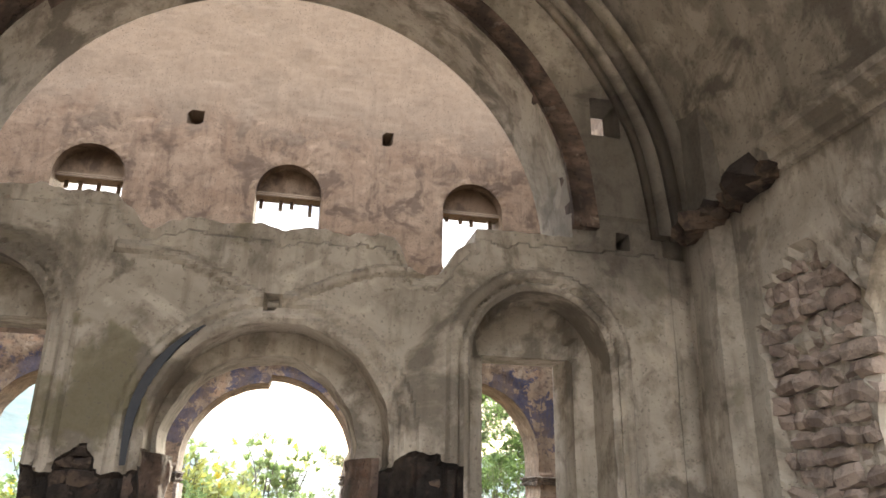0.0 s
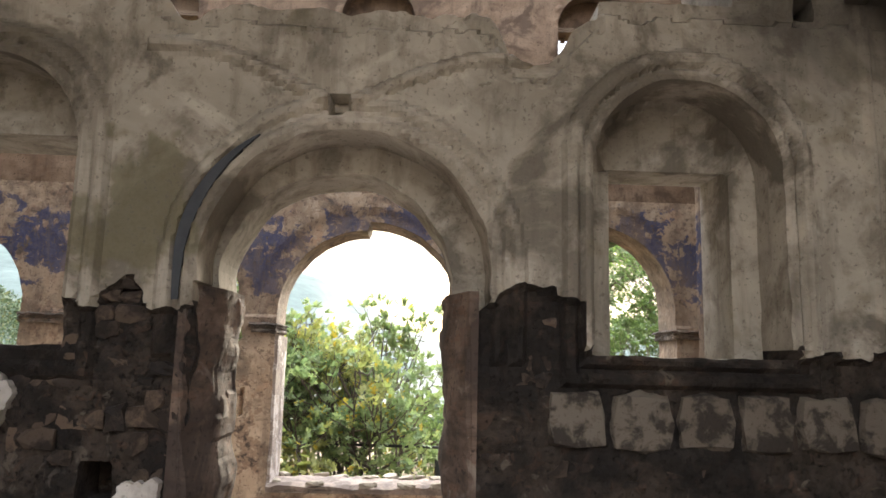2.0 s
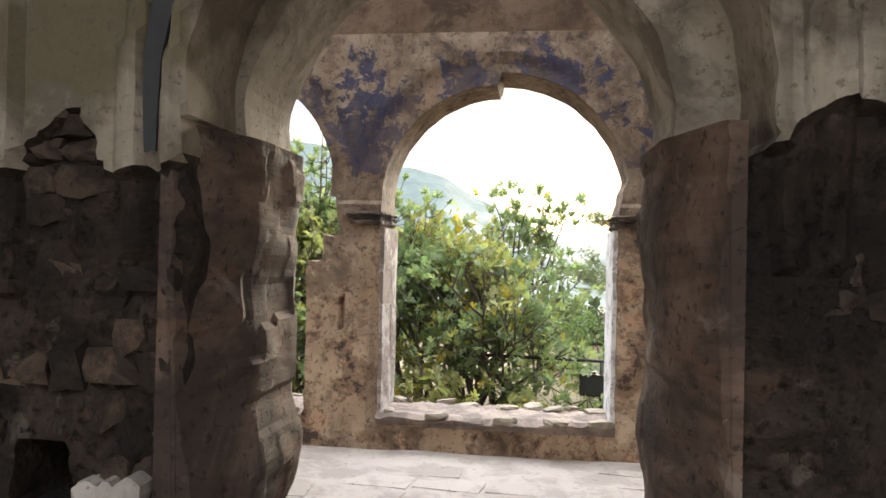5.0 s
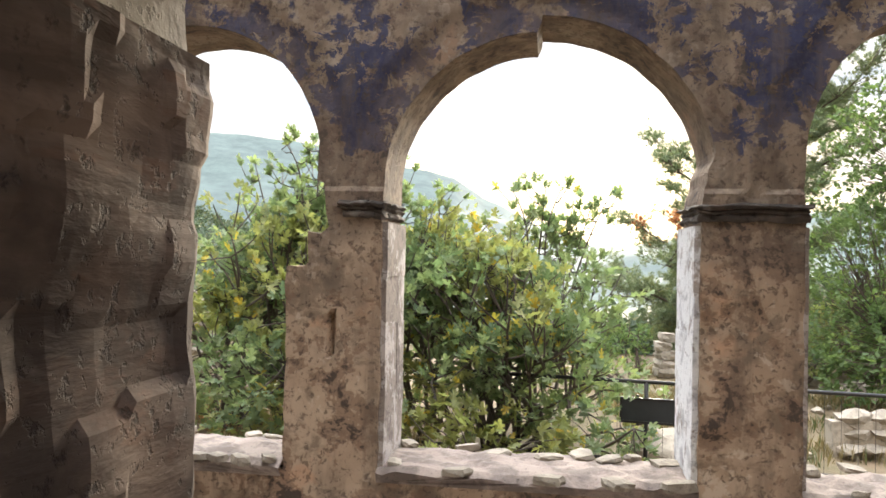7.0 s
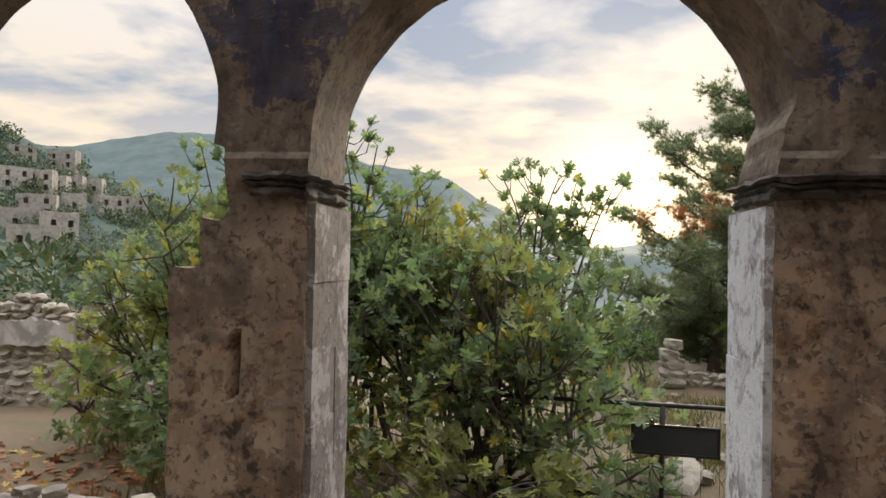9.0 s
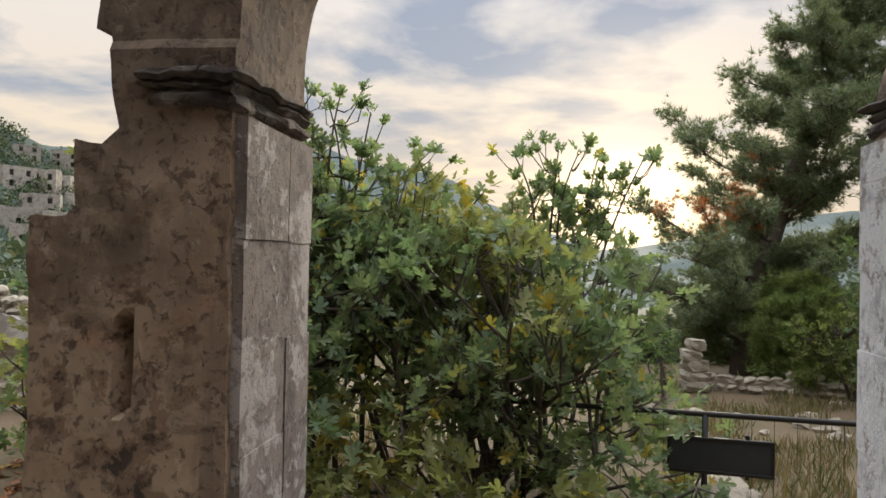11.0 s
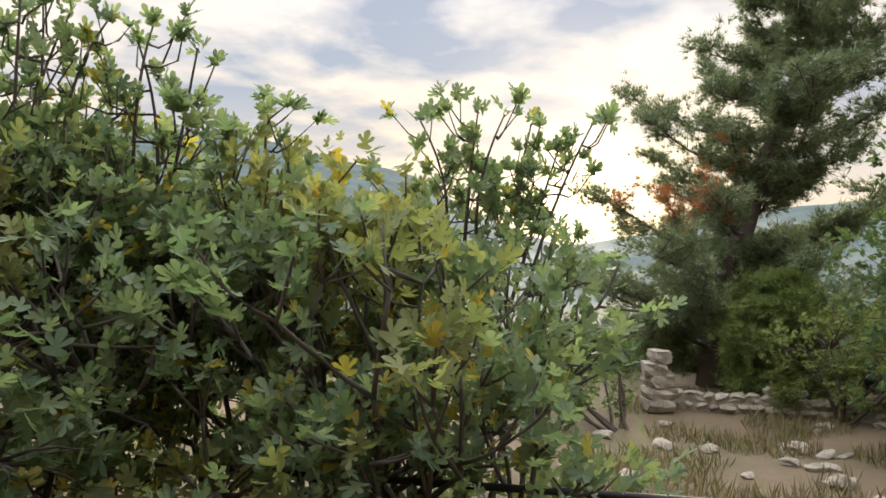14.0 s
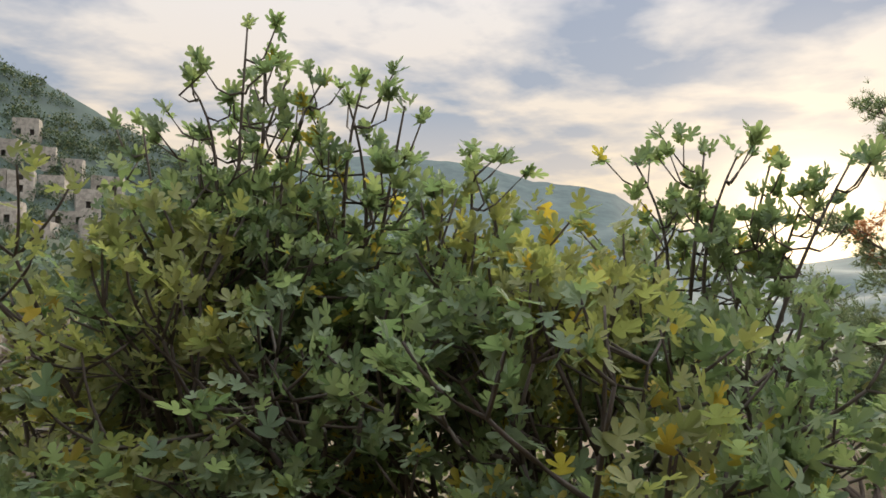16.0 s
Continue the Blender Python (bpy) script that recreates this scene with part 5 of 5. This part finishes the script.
wall_plaster(garden, -7.8, -6.5, 14.70, 0.08, 0.44, WHITE)
dry_wall((2.2, 20.2, gz(2.2, 20.2)), (8.5, 19.0, gz(8.5, 19)), 0.36, "low ruined dry-stone terrace wall under the pine", 2, 0.20)
dry_wall((3.2, 13.4, gz(3.2, 13.4)), (6.5, 13.9, gz(6.5, 13.9)), 0.7, "collapsed grey rubble wall beside the railing", 3, 0.32)


def stone_stump():
    """Remains of a stone gate pier at the pine's foot."""
    root = new("stone_pier")
    rng = random.Random(5)
    z = gz(2.35, 19.9)
    for k in range(5):
        ob = new("stone", FLATSTONES[k % 6])
        ob.matrix_world = pose(2.35 + rng.uniform(-.05, .05), 19.9, z + 0.10 + k * 0.18, 0, 0, rng.uniform(-20, 20)) @ Matrix.Diagonal((0.5 - 0.05 * k, 0.45, 0.20, 1))
        ob.parent = root
    return tagged(root, "stub of a pale stone pier under the pine", "ruin")


stone_stump()
rr = random.Random(8)
for k in range(84):
    if k < 26:
        x, y = rr.uniform(-6.5, -1.7), rr.uniform(9.5, 10.6)
        s = rr.uniform(0.10, 0.34)
    elif k < 36:
        x, y = rr.uniform(-9, -5), rr.uniform(11, 17)
        s = rr.uniform(0.12, 0.4)
    else:
        x, y = rr.uniform(0.9, 6), rr.uniform(13.0, 19.6)
        s = rr.uniform(0.08, 0.30) if k < 80 else 0.55
    ob = new("rock", ROCKS[k % 6])
    ob.matrix_world = pose(x, y, gz(x, y) + s * 0.15, rr.uniform(-15, 15), rr.uniform(-15, 15), rr.uniform(0, 360)) @ Matrix.Diagonal((s, s * rr.uniform(.6, 1), s * rr.uniform(.4, .7), 1))
    tagged(ob, "loose pale limestone rock on the dry ground", "rock", "rocks outside the porch")

# dry grass and low weeds
gr = np.random.default_rng(12)
rows_ = []
for _ in range(34000):
    if gr.random() < 0.6:
        x, y = gr.uniform(0.8, 9), gr.uniform(12.8, 21)
    else:
        x, y = gr.uniform(-10, -1.5), gr.uniform(9.6, 17)
    if nz(x, y, 4, 0.9) < -0.05:
        continue
    rows_.append((x, y, gz(x, y) - 0.01, gr.normal(0, .4), gr.normal(0, .4), 1, gr.uniform(.07, .26)))
tagged(leaves("dry_grass", "blade", rows_, GRASS, None, gr), "straw-coloured dry grass on the terrace", "grass", kind="stuff")


# ---- loose remains inside: plaster patch, pale blocks, flagstones, rubble facing ----
def patch(cx, cz, w, h, seed):
    """A scrap of white plaster that still clings to the rubble."""
    bm = bmesh.new()
    n = 110
    vs = []
    for i in range(n):
        a = 2 * math.pi * i / n
        r = 1 + 0.35 * nz(math.cos(a) * 1.6, math.sin(a) * 1.6, seed, 1.3) + 0.14 * nz(math.cos(a) * 4, math.sin(a) * 4, seed, 1) + 0.07 * nz(math.cos(a) * 11, math.sin(a) * 14, seed, 1)
        vs.append(bm.verts.new((cx + w / 2 * r * math.cos(a), 4.862, cz + h / 2 * r * math.sin(a))))
    f = bm.faces.new(vs)
    g = bmesh.ops.extrude_face_region(bm, geom=[f])
    for v in g["geom"]:
        if isinstance(v, bmesh.types.BMVert):
            v.co.y += 0.07
    ob = part("plaster_patch", bm, WHITE, wall_nave)
    return ob


wall_nave = bpy.data.objects["wall_nave"]
patch(-1.03, 0.60, 0.24, 0.30, 1)
patch(-1.80, 1.13, 0.17, 0.26, 2)

BLOCKS = [lump(80 + i, square=0.12, rough=0.11) for i in range(4)]
for me in BLOCKS:
    me.materials.append(PALE)


def set_stone(name, mesh, x0, x1, z0, z1, proud, deep, parent):
    ob = new(name, mesh)
    ob.matrix_world = Matrix.Translation(((x0 + x1) / 2, 4.90 - proud + deep / 2, (z0 + z1) / 2)) @ pose(0, 0, 0, 0, random.uniform(-1.5, 1.5), 0) @ Matrix.Diagonal((x1 - x0, deep, z1 - z0, 1))
    ob.parent = parent


for k, (x0, x1) in enumerate(((1.0, 1.32), (1.34, 1.67), (1.69, 2.0), (2.02, 2.32), (2.34, 2.66), (2.68, 2.95))):
    set_stone("pale_block", BLOCKS[k % 4], x0, x1, 0.94 - 0.02 * (k % 2), 1.24, 0.01, 0.1, wall_nave)
set_stone("pale_block", BLOCKS[1], 1.02, 1.36, 0.48, 0.64, 0.012, 0.1, wall_nave)

RUBBLES = [lump(100 + i, square=0.10, rough=0.24) for i in range(10)]
for me in RUBBLES:
    me.materials.append(RUBBLE)
rr = random.Random(17)
z = -0.06
while z < 1.72:
    h = rr.uniform(0.05, 0.115)
    for a, b in ((-2.35, -0.87), (0.63, 2.75)):
        x = a
        while x < b - 0.03:
            big = 1.3 if a > 0 else 1.0
            w = min(rr.uniform(0.06, 0.20) * big, b - x)
            x0, x1 = x - 0.004, x + w + 0.004
            mx, mz = (x0 + x1) / 2, z + h / 2
            clear = nave_solid(mx, mz) > 0.03 and nave_solid(x0, mz) > 0 and nave_solid(x1, mz) > 0
            in_block = (a > 0 and 0.90 < mz < 1.27 and x1 > 0.98) or (0.44 < mz < 0.66 and 0.98 < mx < 1.40)
            if clear and not in_block and z + h < plaster_edge(mx) + 0.02 and rr.random() < (0.42 if a > 0 else 0.8):
                set_stone("rubble_stone", rr.choice(RUBBLES), x0, x1, z - 0.004 + rr.uniform(-.012, .012), z + h + 0.004 + rr.uniform(-.012, .012), rr.uniform(-0.055, -0.03) if a > 0 else rr.uniform(-0.042, 0.006), 0.10, wall_nave)
            x += w
    z += h

# stones in the bare patch of the side wall
SIDESTONES = [lump(160 + i, square=0.12, rough=0.16) for i in range(6)]
for me in SIDESTONES:
    me.materials.append(SILL)
side = bpy.data.objects["wall_nave_side_a"]
z = 0.2
while z < 2.9:
    h = rr.uniform(0.06, 0.14)
    y = 3.24 + rr.uniform(-.06, .06)
    while y < 4.05:
        w = rr.uniform(0.09, 0.26)
        q = 1 - (((y + w / 2 - 3.62) / 0.42) ** 2 + ((z - 2.0) / 1.0) ** 4)
        if q > 0.0:
            ob = new("rubble_stone", rr.choice(SIDESTONES))
            ob.matrix_world = pose(3.08 + rr.uniform(-.02, .035), y + w / 2, z + h / 2, rr.uniform(-14, 14), 0, rr.uniform(-8, 8)) @ Matrix.Diagonal((0.14, w * rr.uniform(.8, 1.1), h * rr.uniform(.8, 1.15), 1))
            ob.parent = side
        y += w
    z += h

# worn flagstones that show in the porch floor
porch_floor = bpy.data.objects["floor_porch"]
FLAGS = [lump(120 + i, square=0.03, rough=0.03) for i in range(4)]
for me in FLAGS:
    me.materials.append(FLAG)
y = 5.75
while y < 8.3:
    d = rr.uniform(0.22, 0.34)
    x = -1.6
    while x < 1.3:
        w = rr.uniform(0.25, 0.5)
        if nz(x, y, 2, 0.9) > 0.02 and rr.random() < 0.75:
            ob = new("flagstone", rr.choice(FLAGS))
            ob.matrix_world = pose(x + w / 2, y + d / 2, -0.124, rr.uniform(-.5, .5), rr.uniform(-.5, .5), rr.uniform(-9, 9)) @ Matrix.Diagonal((w - .015, d - .015, 0.05, 1))
            ob.parent = porch_floor
        x += w
    y += d
# threshold of the door
bm = bmesh.new()
slab_box(bm, (-0.86, 5.02, -0.14), (0.60, 5.60, 0.145), 0.02)
bmesh.ops.subdivide_edges(bm, edges=bm.edges[:], cuts=9, use_grid_fill=True)
for v in bm.verts:
    if v.co.z > 0:
        v.co += noise.noise_vector(v.co * 5) * 0.018 + noise.noise_vector(v.co * 14) * 0.010
setting(part("threshold", bm, MORTAR), "worn dark stone threshold in the doorway", "threshold")
for k in range(9):
    x = rr.choice((-0.74, 0.46, -0.78, 0.5)) + rr.uniform(-.03, .03)
    y = rr.uniform(5.3, 6.0)
    s = rr.uniform(.08, .2)
    ob = new("rubble_lump", ROCKS[k % 6])
    ob.matrix_world = pose(x, y, -0.1 + s * .25 + (0.24 if y < 5.6 else 0), 0, 0, rr.uniform(0, 360)) @ Matrix.Diagonal((s, s * .8, s * .7, 1))
    tagged(ob, "fallen stone lying at the foot of the doorway", "rubble", "fallen stones at the doorway")


# broken stones where the cornice has fallen, at the corner pier
for k in range(12):
    ob = new("rubble_stone", RUBBLES[k % 10])
    q = rr.uniform(.10, .24)
    ob.matrix_world = pose(2.93 + rr.uniform(-.06, .04), 3.68 + k * 0.085, 3.55 - 0.012 * k + rr.uniform(-.05, .05), rr.uniform(-20, 20), rr.uniform(-20, 20), rr.uniform(0, 60)) @ Matrix.Diagonal((q, q * 1.1, q * .7, 1))
    ob.parent = side


# remains of a dark painted band along the door arch
def painted_band():
    verts, faces = [], []
    n = 26
    for i in range(n + 1):
        a = radians(184 - 60 * i / n)
        w = 0.028 * math.sin(math.pi * min(1, 0.15 + 0.85 * i / n)) + 0.004
        for r in (0.865 - w, 0.865 + w):
            x, z = -0.07 + r * math.cos(a), 1.83 + r * math.sin(a)
            if i < 4:
                z -= 0.03 * (4 - i)
            verts += [(x, 4.862, z), (x, 4.92, z)]
    for i in range(n):
        b = i * 4
        faces += [(b, b + 2, b + 6, b + 4), (b, b + 4, b + 5, b + 1), (b + 2, b + 3, b + 7, b + 6)]
    return mesh_object("painted_band", verts, faces, BAND, False, wall_nave, "flaking dark slate-blue paint band")


BAND = plain("slate_paint", (0.035, 0.04, 0.048), (0.075, 0.078, 0.08), 0.9, 0, 14)
painted_band()

# bared, eroded faces of the door reveal
def jamb(name, sx, x):
    """Core of the wall bared at the door: lumpy, with ledges where stones have dropped out."""
    ny, nzc = 30, 76
    verts, faces = [], []
    for i in range(ny + 1):
        y = 4.90 + 0.745 * i / ny
        for j in range(nzc + 1):
            z = -0.12 + 1.86 * j / nzc
            course = math.floor(z / 0.13 + 0.25 * nz(y, 2, z, 3))
            block = math.floor(y / 0.21 + 0.5 * (course % 2) + 0.3 * nz(y, 4, z, 3))
            o = 0.022 * nz(course * 1.7, block * 2.3, sx * 3, 1.0) + 0.034 * nz(y * 0.4, sx * 5, z, 3.4) + 0.010 * nz(y * 0.5, sx * 2, z, 12)
            if sx < 0:
                o += 0.06 * math.exp(-((z - 0.70) / 0.16) ** 2) - 0.035 * math.exp(-((z - 0.36) / 0.12) ** 2)
            o -= 0.095 * max(0.0, 1 - i / 13.0) ** 1.4 + 0.06 * max(0.0, 1 - (ny - i) / 3.0) ** 2
            verts.append((x - sx * (0.035 + o), y + 0.012 * nz(y * 3, 1, z, 6), z))
    w = nzc + 1
    for i in range(ny):
        for j in range(nzc):
            q = (i * w + j, i * w + j + 1, (i + 1) * w + j + 1, (i + 1) * w + j)
            faces.append(q if sx < 0 else q[::-1])
    base = len(verts)
    xb = x + sx * 0.12
    verts += [(xb, 4.90, -0.12), (xb, 4.90, 1.74), (xb, 5.645, 1.74), (xb, 5.645, -0.12)]
    faces.append(tuple(base + k for k in range(4)))
    faces.append(tuple(list(range(w)) + [base + 1, base]))
    faces.append(tuple(list(range(ny * w, ny * w + w)) + [base + 2, base + 3]))
    faces.append(tuple([i * w + nzc for i in range(ny + 1)] + [base + 2, base + 1]))
    return setting(mesh_object(name, verts, faces, JAMB), "bared brown rubble core of the door reveal", "wall")


jamb("wall_door_reveal_a", -1, -0.80)
jamb("wall_door_reveal_b", 1, 0.52)

# leaves that have fallen under the fig tree
LITTER = leaf_material("fallen_leaf", (0.30, 0.12, 0.05), (0.20, 0.10, 0.05), (0.4, 0.25, 0.06), 0.2, 0.1)
fl = np.random.default_rng(40)
rows_ = []
for _ in range(420):
    x, y = fl.normal(-4.4, 0.9), fl.normal(11.9, 0.6)
    rows_.append((x, y, gz(x, y) + 0.012, fl.normal(), fl.normal(), fl.normal(0, .08), fl.uniform(.06, .13)))
tagged(leaves("fallen_leaves", "fig", rows_, LITTER, None, fl), "rust-brown fallen fig leaves on the ground", "leaves", kind="stuff")
